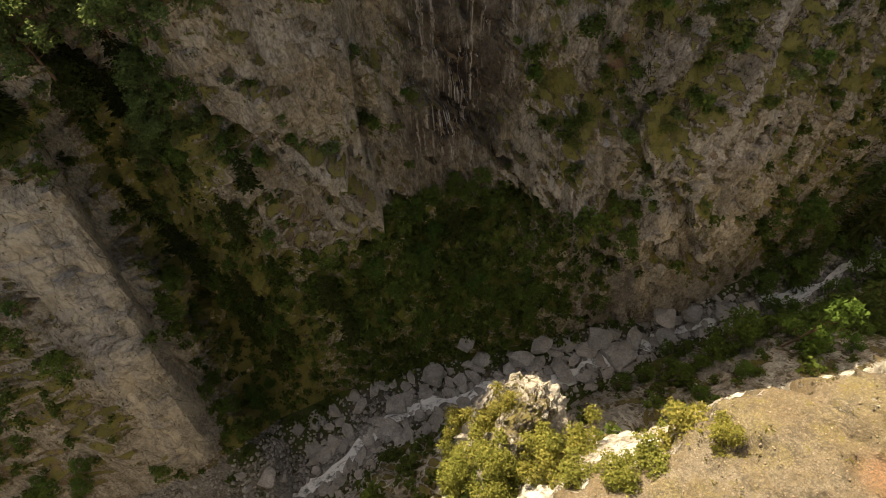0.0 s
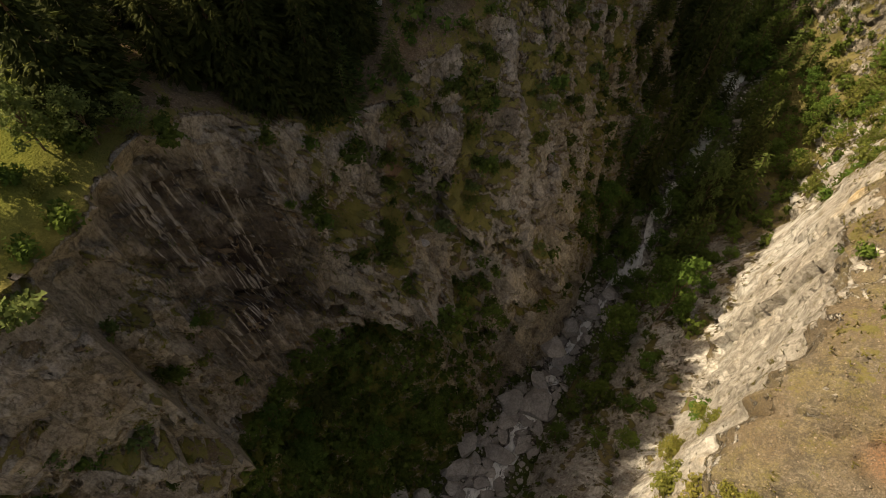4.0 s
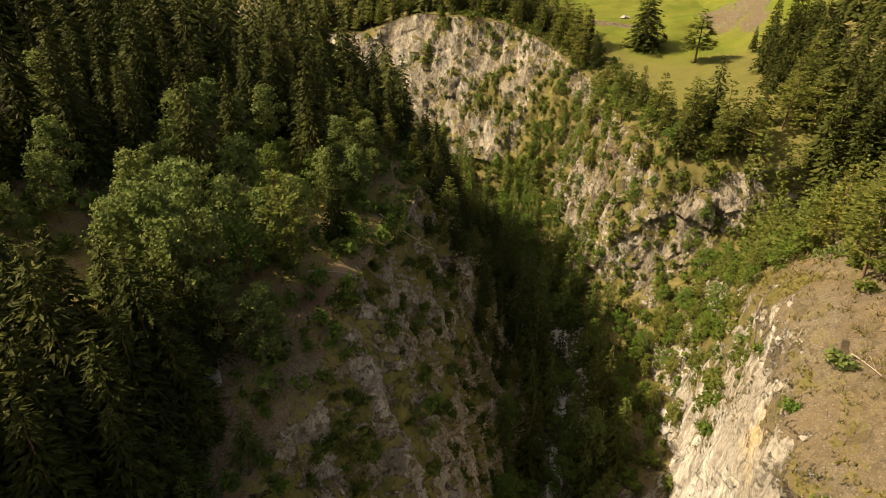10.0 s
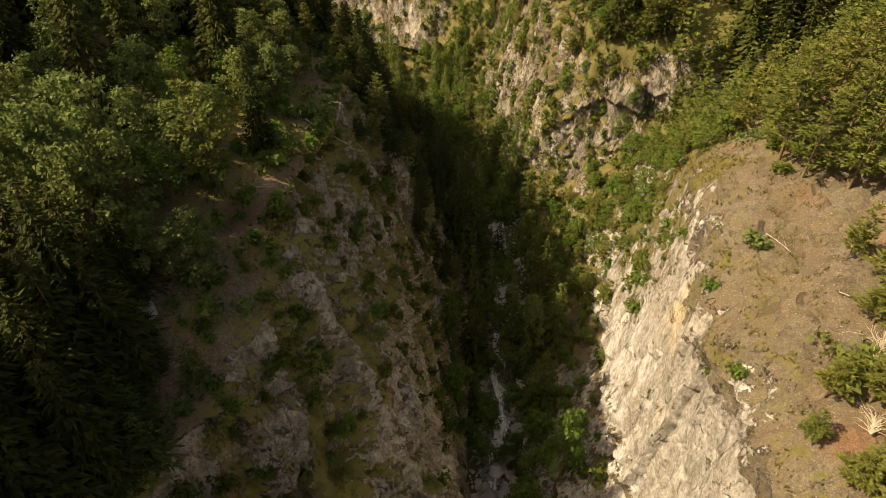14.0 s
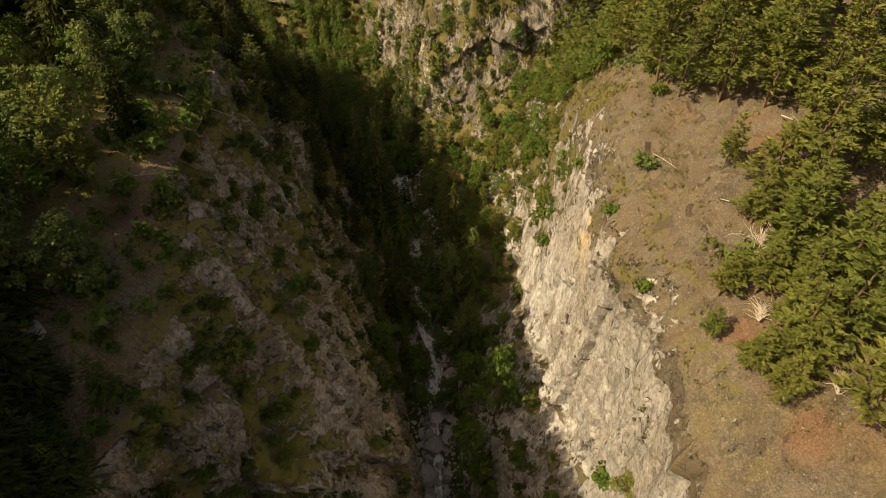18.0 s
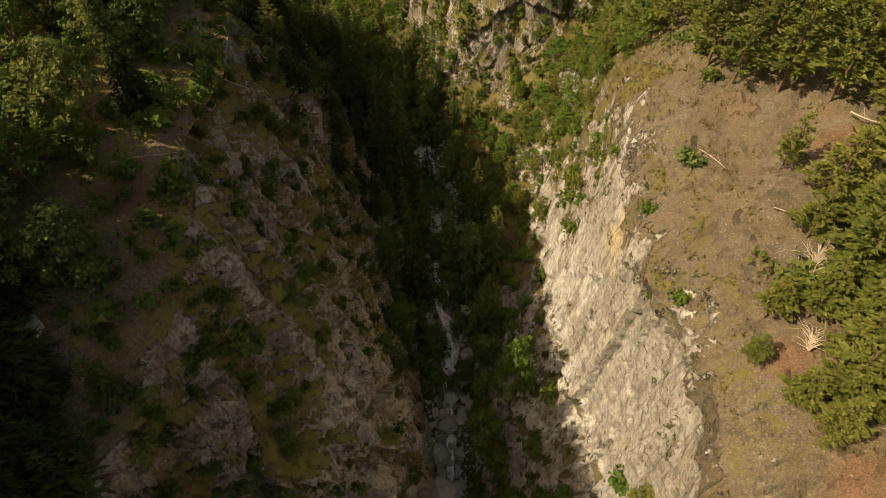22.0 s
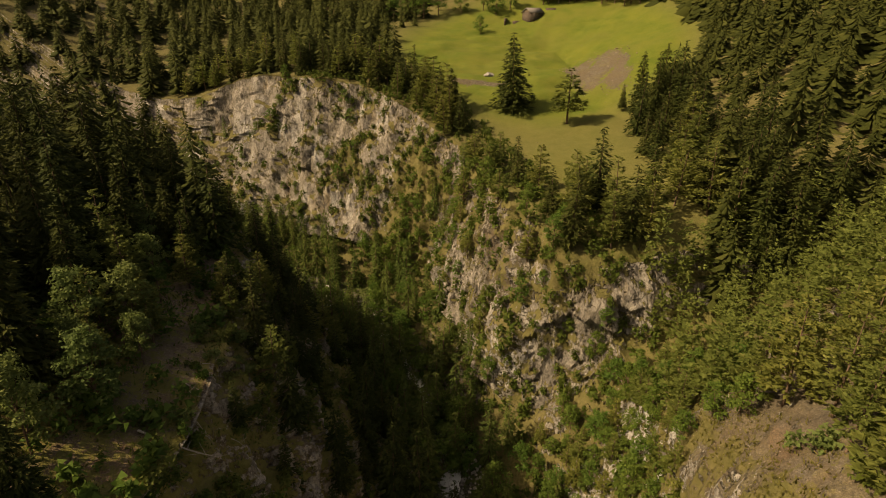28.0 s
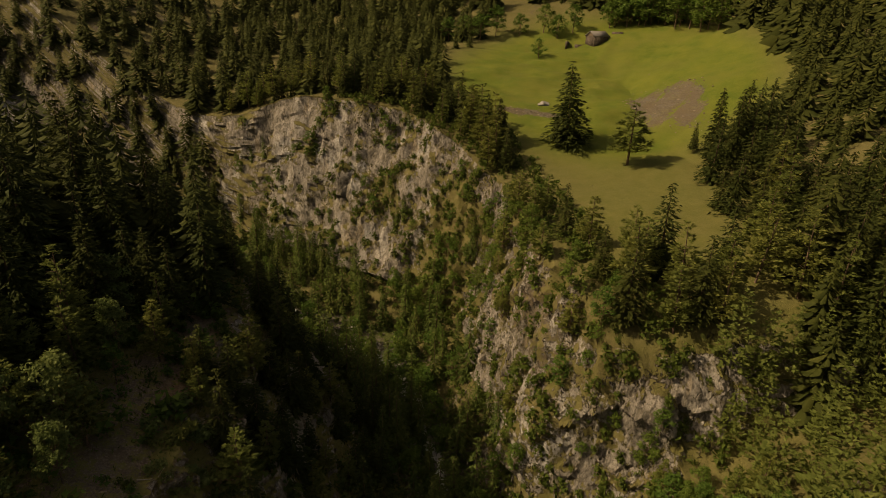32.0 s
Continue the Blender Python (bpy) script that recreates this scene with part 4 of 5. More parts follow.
# pines on the east plateau
mask = (vrow > 8.02) * (vrow < 9.25) * (up > 0.45) * (meadow < 0.3) * (X > EDGE_E) * (Y > -30) * (Y < 132) * ((Y < 106) | (X > 56))
keep = sorted(scatter(mask, 0.14, 4.5, 2), key=near_path)
for n, i in enumerate(keep[:140]):
    x, y, z = PLACE[i]
    plant("pine", FINE_PINES[trng.integers(4)], x, y, z, trng.uniform(0.7, 1.3), "olive-green pine on the eastern plateau", "tree", "pines of the eastern plateau", 1.1)
mass("wood_east", keep[140:], LOW_PINE, PINE, 0.85, 1.45, "thick pine wood on the eastern plateau", "forest", 64)

for x, y, h in ((34.2, 24.5, 0.5), (35.6, 32.2, 0.45), (38.6, 31, 0.6), (35.2, 21.4, 0.5), (38.8, 26.4, 0.65), (41.5, 37.8, 0.6), (33.4, 29.2, 0.35), (38, 22.8, 0.6), (42, 32, 0.75), (40.5, 28.5, 0.7), (44.5, 40.5, 0.75)):
    plant("pine", FINE_PINES[trng.integers(4)], x, y, ground_z(x, y) - 0.3, h, "young olive-green pine at the edge of the scree", "tree", "young pines of the shoulder", 1.35)

# open growth on the knoll and the cliff top, dark wood behind
for x, y, h in ((41, 139.5, 1.15), (44, 146, 1.2), (46.5, 150, 1.1), (50.5, 152, 1.3), (40, 165, 1.0), (36, 171, 0.9), (49, 137, 1.0), (53, 138, 1.15), (56.5, 137, 1.05), (52, 144, 1.2), (47, 157, 1.0),
                (58, 142, 1.1), (71, 141, 1.3), (74, 136, 1.2), (66, 146, 1.2), (69, 152, 1.3), (74, 158, 1.3), (78, 150, 1.2), (30, 181, 0.8), (34, 187, 0.8), (79, 165, 1.3), (62, 150, 1.0), (76, 144, 1.2), (81, 172, 1.4), (40, 152, 0.8)):
    if trng.random() < 0.75:
        plant("pine", FINE_PINES[trng.integers(4)], x, y, ground_z(x, y) - 0.3, h, "dark green pine on the grassy knoll", "tree", "pines of the knoll", 1.2)
    else:
        plant("spruce", SLIM[trng.integers(5)], x, y, ground_z(x, y) - 0.3, 0.7 * h, "broad dark spruce on the grassy knoll", "tree", "spruces of the knoll", 1.3)
mask = (vrow > 8.4) * (vrow < 9.1) * (up > 0.4) * (meadow < 0.3) * (Y >= 128) * (Y < 200) * (X > 72) * (X < 92)
for i in scatter(mask, 0.03, 4.6, 5, 45):
    x, y, z = PLACE[i]
    plant("spruce", SLIM[trng.integers(5)], x, y, z, trng.uniform(0.6, 1.0), "slim dark spruce behind the grassy knoll", "tree", "spruces behind the knoll", 1.2)
mask = ((vrow > 8.02) * (vrow < 9.25) * (Y >= 128) * (meadow < 0.25) * ((X > 80 + 12 * (Y > 190)) | (X > 68) * (Y < 150) | (X < 30) * (Y > 236)) + (np.repeat(S, NV) > 14.7) * (vrow > 1.9) * (vrow < 8.1) * 0.8) * (up > 0.3)
mass("wood_north", scatter(mask, 0.04, 5.6, 6, 1000), LOW_SPRUCE, SPRUCE, 0.45, 1.0, "dark conifer wood along the top of the northern cliff", "forest", 66, 1.35)

rng_ = np.random.default_rng(33)
for s_at in np.linspace(12.15, 14.95, 84):
    a = int(np.argmin(np.abs(S - s_at + rng_.uniform(-0.05, 0.05))))
    b = int(np.searchsorted(VID, 8.0 + rng_.uniform(0.0, 0.16)))
    x, y, z = GRID[a, b]
    if rng_.random() < 0.62:
        plant("pine", PINES[trng.integers(4)], x, y, z - 0.3, rng_.uniform(0.75, 1.35), "dark pine on the rim of the northern cliff", "tree", "pines of the northern rim", 1.15)
    else:
        plant("spruce", SLIM[trng.integers(5)], x, y, z - 0.3, rng_.uniform(0.4, 0.85), "dark spruce on the rim of the northern cliff", "tree", "spruces of the northern rim", 1.15)
mask = (vrow > 6.6) * (vrow < 7.97) * (Y > 112) * (np.repeat(S, NV) < 15) * np.clip(0.35 + 1.6 * wob, 0, 1)
for n, i in enumerate(scatter(mask, 0.02, 5.0, 14, 150)):
    x, y, z = PLACE[i]
    if n % 4 == 0:
        plant("young_spruce", LIT_SPRUCES[trng.integers(3)], x, y, z - 0.6, trng.uniform(0.35, 0.65), "small spruce rooted in the northern cliff", "tree", "spruces in the northern cliff", 1.2)
    else:
        plant("small_tree", BROAD[trng.integers(3)], x, y, z - 0.6, trng.uniform(0.25, 0.55), "small leafy tree rooted in the northern cliff", "tree", "leafy trees in the northern cliff", 1.3)

for n, i in enumerate(scatter(flank * np.clip(0.6 + wob, 0, 1), 0.05, 3.6, 21, 46)):
    x, y, z = PLACE[i]
    if n % 3 == 0:
        plant("pine", PINES[trng.integers(4)], x, y, z - 0.5, trng.uniform(0.45, 0.9), "dark pine on the overgrown flank of the knoll", "tree", "pines on the flank of the knoll", 1.25)
    else:
        plant("small_tree", BROAD[trng.integers(3)], x, y, z - 0.5, trng.uniform(0.3, 0.6), "leafy tree on the overgrown flank of the knoll", "tree", "leafy trees on the flank of the knoll", 1.3)

# spruces and broadleaf trees on the gorge floor
mask = ((vrow > 3.4) * (vrow < 4.9) * (Y > 66) + (vrow > 5.45 - 0.3 * (Y > 62)) * (vrow < np.where(Y < 108, 6.8, 6.95)) * (Y > 26)) * (up > 0.15) * (Y < 260)
rapids = (np.abs(X - 13.5) < 3.0) * (Y > 109) * (Y < 121)
keep = scatter(mask * np.where(Y > 66, 1.0, 0.5) * (1 - rapids), 0.1, 3.4, 3, 340)
for i in keep:
    x, y, z = PLACE[i]
    if Y[i] < 108 and vrow[i] > 6.3:
        plant("small_tree", BROAD[trng.integers(3)], x, y, z - 0.5, trng.uniform(0.3, 0.5), "small dark leafy tree at the shaded foot of the slab", "tree", "leafy trees at the foot of the slab", 1.5)
    elif Y[i] > 70 and trng.random() < 0.75:
        plant("young_spruce", LIT_SPRUCES[trng.integers(3)], x, y, z - 0.5, trng.uniform(0.5, 1.0), "spruce rising from the shaded gorge floor", "tree", "spruces of the gorge floor")
    else:
        plant("broadleaf_tree", BROAD[trng.integers(3)], x, y, z - 0.5, trng.uniform(0.5, 1.0), "leafy tree on the shaded gorge floor", "tree", "broadleaf trees of the gorge floor")

# dark trees on the upper western wall
mask = (vrow > 2.0) * (vrow < 3.5) * (Y > 92) * (Y < 172) * np.clip(0.6 + wob2, 0, 1)
for n, i in enumerate(scatter(mask, 0.08, 3.6, 18, 90)):
    x, y, z = PLACE[i]
    if n % 3 == 0:
        plant("pine", PINES[trng.integers(4)], x, y, z - 0.5, trng.uniform(0.5, 0.9), "pine clinging to the upper western wall", "tree", "pines of the upper western wall", 1.2)
    else:
        plant("spruce", SLIM[trng.integers(5)], x, y, z - 0.5, trng.uniform(0.35, 0.75), "dark spruce clinging to the upper western wall", "tree", "spruces of the upper western wall", 1.2)

# leafy trees close over the stream
mask = (vrow > 4.5) * (vrow < 5.5) * (np.abs(vrow - 5) > 0.1) * (Y > 63) * (Y < 190) * (1 - rapids)
for i in scatter(mask, 0.1, 3.2, 15, 70):
    x, y, z = PLACE[i]
    plant("alder", BROAD[trng.integers(3)], x, y, z - 0.4, trng.uniform(0.45, 0.85), "leafy alder leaning over the stream", "tree", "alders over the stream", 1.4)

# bushes and ferns of the foot slope
mask = lush * (up > 0.2) * (vrow < 4.05) * np.clip(0.55 + 1.3 * wob2, 0, 1)
mass("foot_slope_growth", scatter(mask, 0.6, 1.3, 19, 900), LOW_BUSH, LEAF, 0.4, 1.5, "lush green bushes and ferns on the foot slope", "undergrowth", 68)

# undergrowth of the western wood
mask = (vrow > 1.1) * (vrow < 1.99) * (Y > 30) * (Y < 150) * (X > -75) * np.clip(0.5 + 1.5 * wob2, 0, 1)
mass("undergrowth", scatter(mask, 0.3, 1.5, 16, 2000), LOW_BUSH, LEAF, 0.5, 1.7, "leafy green undergrowth below the western trees", "undergrowth", 67)

# shrubs on ledges
mask = (vrow > 1.9) * (vrow < 8.2) * (np.abs(vrow - 5) > 0.7) * np.clip(green - 0.12, 0, 1) * np.where((vrow < 3) & (Y < 130), 0.8, 1.0) * (Y > -100) * (Y < 262) * (bare < 0.3) * (1 - (vrow > 6.9) * (vrow < 8.05) * (Y > 14) * (Y < 58))
keep = sorted(scatter(mask, 0.3, 1.7, 4, 3300), key=near_path)
for i in keep[:300]:
    x, y, z = PLACE[i]
    plant("shrub", SHRUBS[trng.integers(5)], x, y, z - 0.2, trng.uniform(0.5, 1.5), "leafy green shrub on a ledge of the cliff", "shrub", "shrubs of the cliffs")
mass("scrub", keep[300:], LOW_BUSH, SHRUB, 0.5, 1.6, "green scrub on the ledges of the gorge walls", "scrub", 65)

# small leafy trees on the lush foot slope and beyond the slab
mask = lush * (up > 0.2) * (vrow < 3.95) + 0.8 * (vrow > 2.1) * (vrow < 4.0) * (Y < -62) * (Y > -105) + 0.7 * gully_w
for i in scatter(mask, 0.12, 2.6, 12, 140):
    x, y, z = PLACE[i]
    plant("small_tree", BROAD[trng.integers(3)], x, y, z - 0.4, trng.uniform(0.22, 0.6), "small leafy tree on the lush foot slope", "tree", "leafy trees of the foot slope", 1.3)
OLIVES = [shrub_meshes(s, OLIVE, 3000, 0.085) for s in (56, 57)]
for x, y, z, r in ((24, 8, 64, 2.2), (26, 3, 64, 1.9), (22, -6, 59, 1.8), (18, -9, 52, 2.3), (27.5, 0, 66, 1.6), (25, -3, 63, 1.7), (29, 9, 69, 1.3), (14, -6, 44, 2.2), (20, 3, 52, 2.0), (23, 12, 55, 1.9),
                   (16, -14, 46, 2.4), (29.3, 25.6, 48.5, 1.7), (28.5, 22.3, 41, 1.5), (21, -13, 58, 1.6)):
    p = nearest(x, y, z)[0]
    plant("shrub", OLIVES[trng.integers(2)], p.x, p.y, p.z - 0.4, r * 1.3, "yellow-green shrub on the sunny rim", "shrub", "sunny rim shrubs")

for x, y, z, r, k, what in ((37.2, 35.6, 79, 1.9, 4, "dense green bush beside the dead branches"), (37.3, 52.3, 80, 1.3, 3, "grey-green bush on the scree"), (33.2, 38.6, 73, 1.0, 1, "green bush on the sunny rim"), (32.5, 50.5, 74, 1.0, 1, "green bush on the sunny rim"),
                            (31.3, 42.5, 68, 0.9, 2, "green bush hanging in the sunny cliff"), (31.5, 30, 40, 1.8, 1, "fresh green bush in the sunny cliff"), (34.5, 64, 72, 1.0, 1, "green bush on the sunny rim")):
    p = nearest(x, y, z)[0]
    plant("shrub", SHRUBS[k], p.x, p.y, p.z - 0.3, r, what, "shrub", "")

# thicket on the saddle north of the sunny slab
for i in scatter(saddle * (up > 0.2), 0.12, 2.8, 13, 80):
    x, y, z = PLACE[i]
    if trng.random() < 0.6:
        plant("broadleaf_tree", BROAD[trng.integers(3)], x, y, z - 0.4, trng.uniform(0.3, 0.65), "leafy tree in the thicket on the saddle", "tree", "thicket of the saddle", 1.2)
    else:
        plant("pine", PINES[trng.integers(4)], x, y, z - 0.4, trng.uniform(0.4, 0.8), "young pine in the thicket on the saddle", "tree", "pines of the saddle")

# trees that stand out, by their place and the height of their tops
def stand(name, meshes, x, y, top, own, label, wide=1.0, base=None):
    z = ground_z(x, y) if base is None else base
    h = max(top - z, 2.5)
    return plant(name, meshes, x, y, z - 0.3, h / own, label, "tree", "", wide * own / h * min(h / own, 1.25) if h > own * 1.25 else wide)


for x, y, top in ((7.4, 83.6, 47), (2.6, 105.7, 61), (8, 105, 58.5), (20, 87, 39), (24, 100, 44), (-2, 120, 62), (14, 112, 40), (18, 128, 45)):
    stand("spruce", SLIM[trng.integers(5)], x, y, top, 20.0, "slender spruce standing out of the gorge")
for x, y, z, h in ((-46, -43, 62, 0.55), (-44, -40, 58, 0.5), (-38, -46, 40, 0.5), (-33, -45, 33, 0.5), (-30, -43, 28, 0.45), (-26, -36, 15, 0.45), (-40, -38, 68, 0.5), (-24, -40, 10, 0.5), (-21, -34, 8, 0.4), (-18, -38, 2, 0.5)):
    p = nearest(x, y, z)[0]
    plant("spruce", SLIM[trng.integers(5)], p.x, p.y, p.z - 0.5, h, "dark spruce in the steep gully beside the slab", "tree", "spruces of the gully", 1.4)
for x, y, z, h in ((-24, 8, 34, 0.5), (-20, -10, 33, 0.6), (-22, -4, 32, 0.65), (-17, -2, 26, 0.6), (-18, -14, 27, 0.55), (-13, 6, 16, 0.6), (-9, 14, 9, 0.65), (-6, 16, 6, 0.5), (-12, -6, 10, 0.5), (-14, -20, 10, 0.6),
                   (3, 73, 21, 0.8), (22, 66, 15, 0.7), (18, 46, 8, 0.8), (19, 60, 12, 0.8), (18, 38, 8, 0.6), (17, 55, 8, 0.8), (0, 64, 24, 0.7)):
    p = nearest(x, y, z)[0]
    plant("broadleaf_tree", BROAD[trng.integers(3)], p.x, p.y, p.z - 0.5, h, "fresh green leafy tree at the foot of the cliff", "tree", "leafy trees at the cliff foot", 1.35)
stand("larch", GREYS[0], 20.3, 85, 38.5, 11.0, "light yellow-green larch on the gorge floor", 0.8)
stand("round_tree", BROAD[1], 22, 53.6, 42, 11.0, "round yellow-green tree against the sunny cliff foot")
stand("round_tree", BROAD[2], 16, 49, 26, 11.0, "dark leafy tree beside the stream")
for x, y, z in ((-19, 5, 29), (-26, -34, 44), (-15, -25, 24), (-20, -40, 22), (-11, -20, 12), (-28, -28, 52)):
    p = nearest(x, y, z)[0]
    plant("spruce", SLIM[trng.integers(5)], p.x, p.y, p.z - 0.4, trng.uniform(0.5, 0.75), "dark spruce on the lush foot slope", "tree", "spruces of the foot slope")
for x, y, h in ((-33, 30, 1.05), (-36, 27, 1.15), (-34, 34, 1.0), (-39, 33, 1.2), (-33.5, 23, 0.95), (-37.5, 21, 1.1), (-42, 27, 1.2), (-31.5, 37, 0.8), (-44, 35, 1.1), (-36, 38, 0.9), (-34, 41, 0.65), (-32, 35, 0.6), (-33.5, 45, 0.55), (-30.5, 31, 0.55), (-36.5, 43, 0.75), (-31, 27, 0.6), (-39, 40, 0.9)):
    plant("spruce", SPRUCES[trng.integers(4)], x, y, ground_z(x, y) - 0.3, h, "mighty dark spruce leaning over the western rim", "tree", "great spruces of the western rim", 1.1)
for x, y, h in ((-33.5, -24, 0.7), (-36, -29, 0.8), (-33, -19, 0.6), (-39, -35, 0.9), (-41, -22, 0.9), (-38, -40, 0.8), (-34, -31, 0.95), (-31.8, -27, 0.75), (-36, -36, 0.9), (-31.5, -22, 0.6), (-35.5, -26, 1.0)):
    plant("birch", GREYS[trng.integers(2)], x, y, ground_z(x, y) - 0.3, h, "sunlit broadleaf tree on the western rim", "tree", "rim trees above the slab", 1.1)
for x, y, h in ((-34, 3.5, 0.55), (-35.5, 0, 0.65), (-37, -4.5, 0.6), (-33.5, 7, 0.4), (-39, -8, 0.7), (-42, -11, 0.8)):
    plant("birch", GREYS[trng.integers(2)], x, y, ground_z(x, y) - 0.3, h, "light green leafy tree at the edge of the small meadow", "tree", "leafy trees at the meadow edge", 1.15)
for x, y, h in ((-36, 46, 1.35), (-39, 49, 1.45), (-34.5, 50, 1.2), (-42, 46, 1.3), (-37, 54, 1.4), (-41, 56, 1.2)):
    plant("birch", GREYS[trng.integers(2)], x, y, ground_z(x, y) - 0.3, h, "tall grey-green poplar-like tree at the rim", "tree", "grey-green trees of the rim", 0.85)
for x, y, h in ((-43, 134, 1.15), (-41, 111, 1.05), (-47, 122, 1.25), (-38, 120, 0.85), (-52, 140, 1.2), (-36, 101, 0.8), (-55, 128, 1.2), (-48, 104, 1.15), (-45, 148, 1.0), (-60, 150, 1.2), (-39, 142, 0.9), (-35, 128, 0.7)):
    plant("spruce", SPRUCES[trng.integers(4)], x, y, ground_z(x, y) - 0.3, h, "tall dark spruce above the upper gorge", "tree", "great spruces above the upper gorge", 1.2)
for x, y, z, h in ((-33, 40, 75, 0.5), (-31, 33, 70, 0.45), (-27, 38, 71, 0.35), (-26, 35, 65, 0.35), (-29, 30, 70, 0.4)):
    p = nearest(x, y, z)[0]
    plant("young_spruce", LIT_SPRUCES[trng.integers(3)], p.x, p.y, p.z - 0.4, h, "small dark spruce at the edge of the western cliff", "tree", "young spruces of the western edge", 1.5)
for x, y, z, r in ((-20.5, 41, 61, 1.9), (-21.5, 50, 62, 2.0), (-23, 45, 66, 1.4), (-18, 36, 56, 1.6), (-24, 31, 62, 1.5), (-16, 58, 58, 1.5), (-14, 47, 50, 1.5), (-19, 63, 66, 1.7), (-17, 72, 62, 1.6), (-25, 19, 60, 1.5), (-24, 26, 66, 1.6)):
    p = nearest(x, y, z)[0]
    plant("shrub", SHRUBS[(0, 1, 2)[trng.integers(3)]], p.x, p.y, p.z - 0.3, r, "dense green bush on the western cliff", "shrub", "bushes of the western cliff")
for x, y, z, h in ((-41, 117, 83, 1.1), (-29.6, 117, 79, 0.8), (-29, 99.6, 78, 0.85), (-22.8, 114, 76, 0.7), (-22, 145, 67, 0.9), (-10.6, 142, 49, 0.8), (-12.4, 117, 53, 0.7), (-31, 123, 79, 0.9), (-21, 128, 66, 0.8),
                   (-38, 104, 82, 1.1), (-34, 108, 81, 1.0), (-36, 112, 82, 1.1), (-33, 98, 80, 0.9), (-30, 90, 79, 0.8), (-16, 135, 58, 0.7), (-25, 138, 72, 0.8), (-9, 128, 46, 0.7)):
    p = nearest(x, y, z)[0]
    plant("pine", FINE_PINES[trng.integers(4)], p.x, p.y, p.z - 0.4, h, "dark green pine on the upper western rim", "tree", "pines of the upper western rim", 1.1)
for x, y, z, h in ((-32, -30, 79, 0.9), (-34, -34, 76, 1.0), (-31, -26, 80, 0.8), (-37, -38, 72, 1.0), (-41, -42, 70, 1.1), (-39, -44, 62, 0.9), (-34, -40, 62, 0.8), (-33, -36, 66, 0.8), (-43, -46, 66, 1.0), (-30.5, -22, 80, 0.6)):
    p = nearest(x, y, z)[0]
    plant("birch", GREYS[trng.integers(2)], p.x, p.y, p.z - 0.4, h, "light green leafy tree at the head of the gully", "tree", "leafy trees at the head of the gully", 1.25)
stand("birch", GREYS[1], -28, 47, 87, 11.0, "small grey-green tree at the cliff edge")
stand("pine", PINES[0], -29, 60, 97, 12.0, "dark pine at the western cliff edge", 0.9)
stand("pine", PINES[2], 43.5, 46.5, 90, 12.0, "lone pine on the gravel shoulder", 0.9)
stand("spruce", SPRUCES[2], 45.7, 229.5, 115, 20.0, "tall solitary spruce at the foot of the meadow", 1.5)
stand("pine", FINE_PINES[1], 60.4, 212.5, 105, 12.0, "broad solitary pine on the knoll", 2.0)
for x, y, h in ((84, 200, 1.0), (87, 204, 1.1), (82, 207, 0.95), (90, 198, 1.05), (80, 216, 0.4)):
    plant("spruce", SPRUCES[trng.integers(4)], x, y, ground_z(x, y) - 0.3, h, "dark broad spruce beside the meadow", "tree", "spruces beside the meadow", 1.15)
belt = [(46.6, 322, 0.75), (58, 345, 1.0), (52, 352, 1.1), (66, 349, 1.1), (40, 352, 1.0), (20, 350, 1.1), (28, 354, 1.2), (12, 352, 1.0), (4, 350, 1.0)]
belt += [(84 + 2.6 * k, 351 - 0.055 * k * k * 3 + trng.uniform(-3, 3), trng.uniform(1.0, 1.5)) for k in range(16)]
belt += [(90 + 3.8 * k, 360 - 0.05 * k * k * 3 + trng.uniform(-3, 3), trng.uniform(1.1, 1.6)) for k in range(11)]
for x, y, h in belt:
    plant("broadleaf_tree", BROAD[trng.integers(3)], x, y, ground_z(x, y) - 0.3, h, "round green broadleaf tree by the meadow", "tree", "broadleaf trees by the meadow", 1.45)
for x, y, z in ((6, 205, 38), (10, 208, 44), (3, 209, 40), (12, 203, 48), (0, 206, 34), (8, 212, 50), (14, 209, 55), (-4, 210, 38)):
    p = nearest(x, y, z)[0]
    plant("broadleaf_tree", BROAD[trng.integers(3)], p.x, p.y, p.z - 0.4, trng.uniform(0.6, 1.0), "bright green leafy tree in the gully", "tree", "leafy trees of the gully")

# grass tufts on the sunny shoulder
def tufts(name, keep, mat, size, label, seed):
    rng = np.random.default_rng(seed)
    p = PLACE[keep]
    c = np.repeat(p, 5, 0) + rng.normal(size=(len(p) * 5, 3)) * [0.35, 0.35, 0.02]
    a = rng.normal(size=c.shape) * [1, 1, 0.25]
    a /= np.linalg.norm(a, axis=1)[:, None]
    h = rng.uniform(0.25, 0.6, len(c))[:, None] * size
    v = np.stack([c - a * 0.12, c + a * 0.12, c + a * 0.3 * rng.normal(size=(len(c), 1)) + h * [0, 0, 1.0]], 1).reshape(-1, 3)
    return tagged(new(name, mesh_of(name, v, np.arange(len(v)).reshape(-1, 3), mat)), label, "grass", kind="stuff")


STRAW = leaf_material("dry_grass", (0.12, 0.118, 0.03), (0.18, 0.165, 0.05), (0.25, 0.22, 0.085), 0.35)
GRASS = leaf_material("meadow_grass", (0.10, 0.125, 0.022), (0.15, 0.165, 0.035), (0.22, 0.21, 0.06), 0.3)
mask = (vrow > 6.9) * (vrow < 8.9) * (Y > -25) * (Y < 110) * (up > 0.3) * np.clip(0.05 + 0.6 * wob2 + 0.25 * green + 1.5 * rim_grass + 0.8 * slab_end, 0, 1)
tufts("dry_grass", scatter(mask, 2.0, 0.3, 7, 9000), STRAW, 1.0, "dry straw-coloured grass tufts on the eastern shoulder", 71)
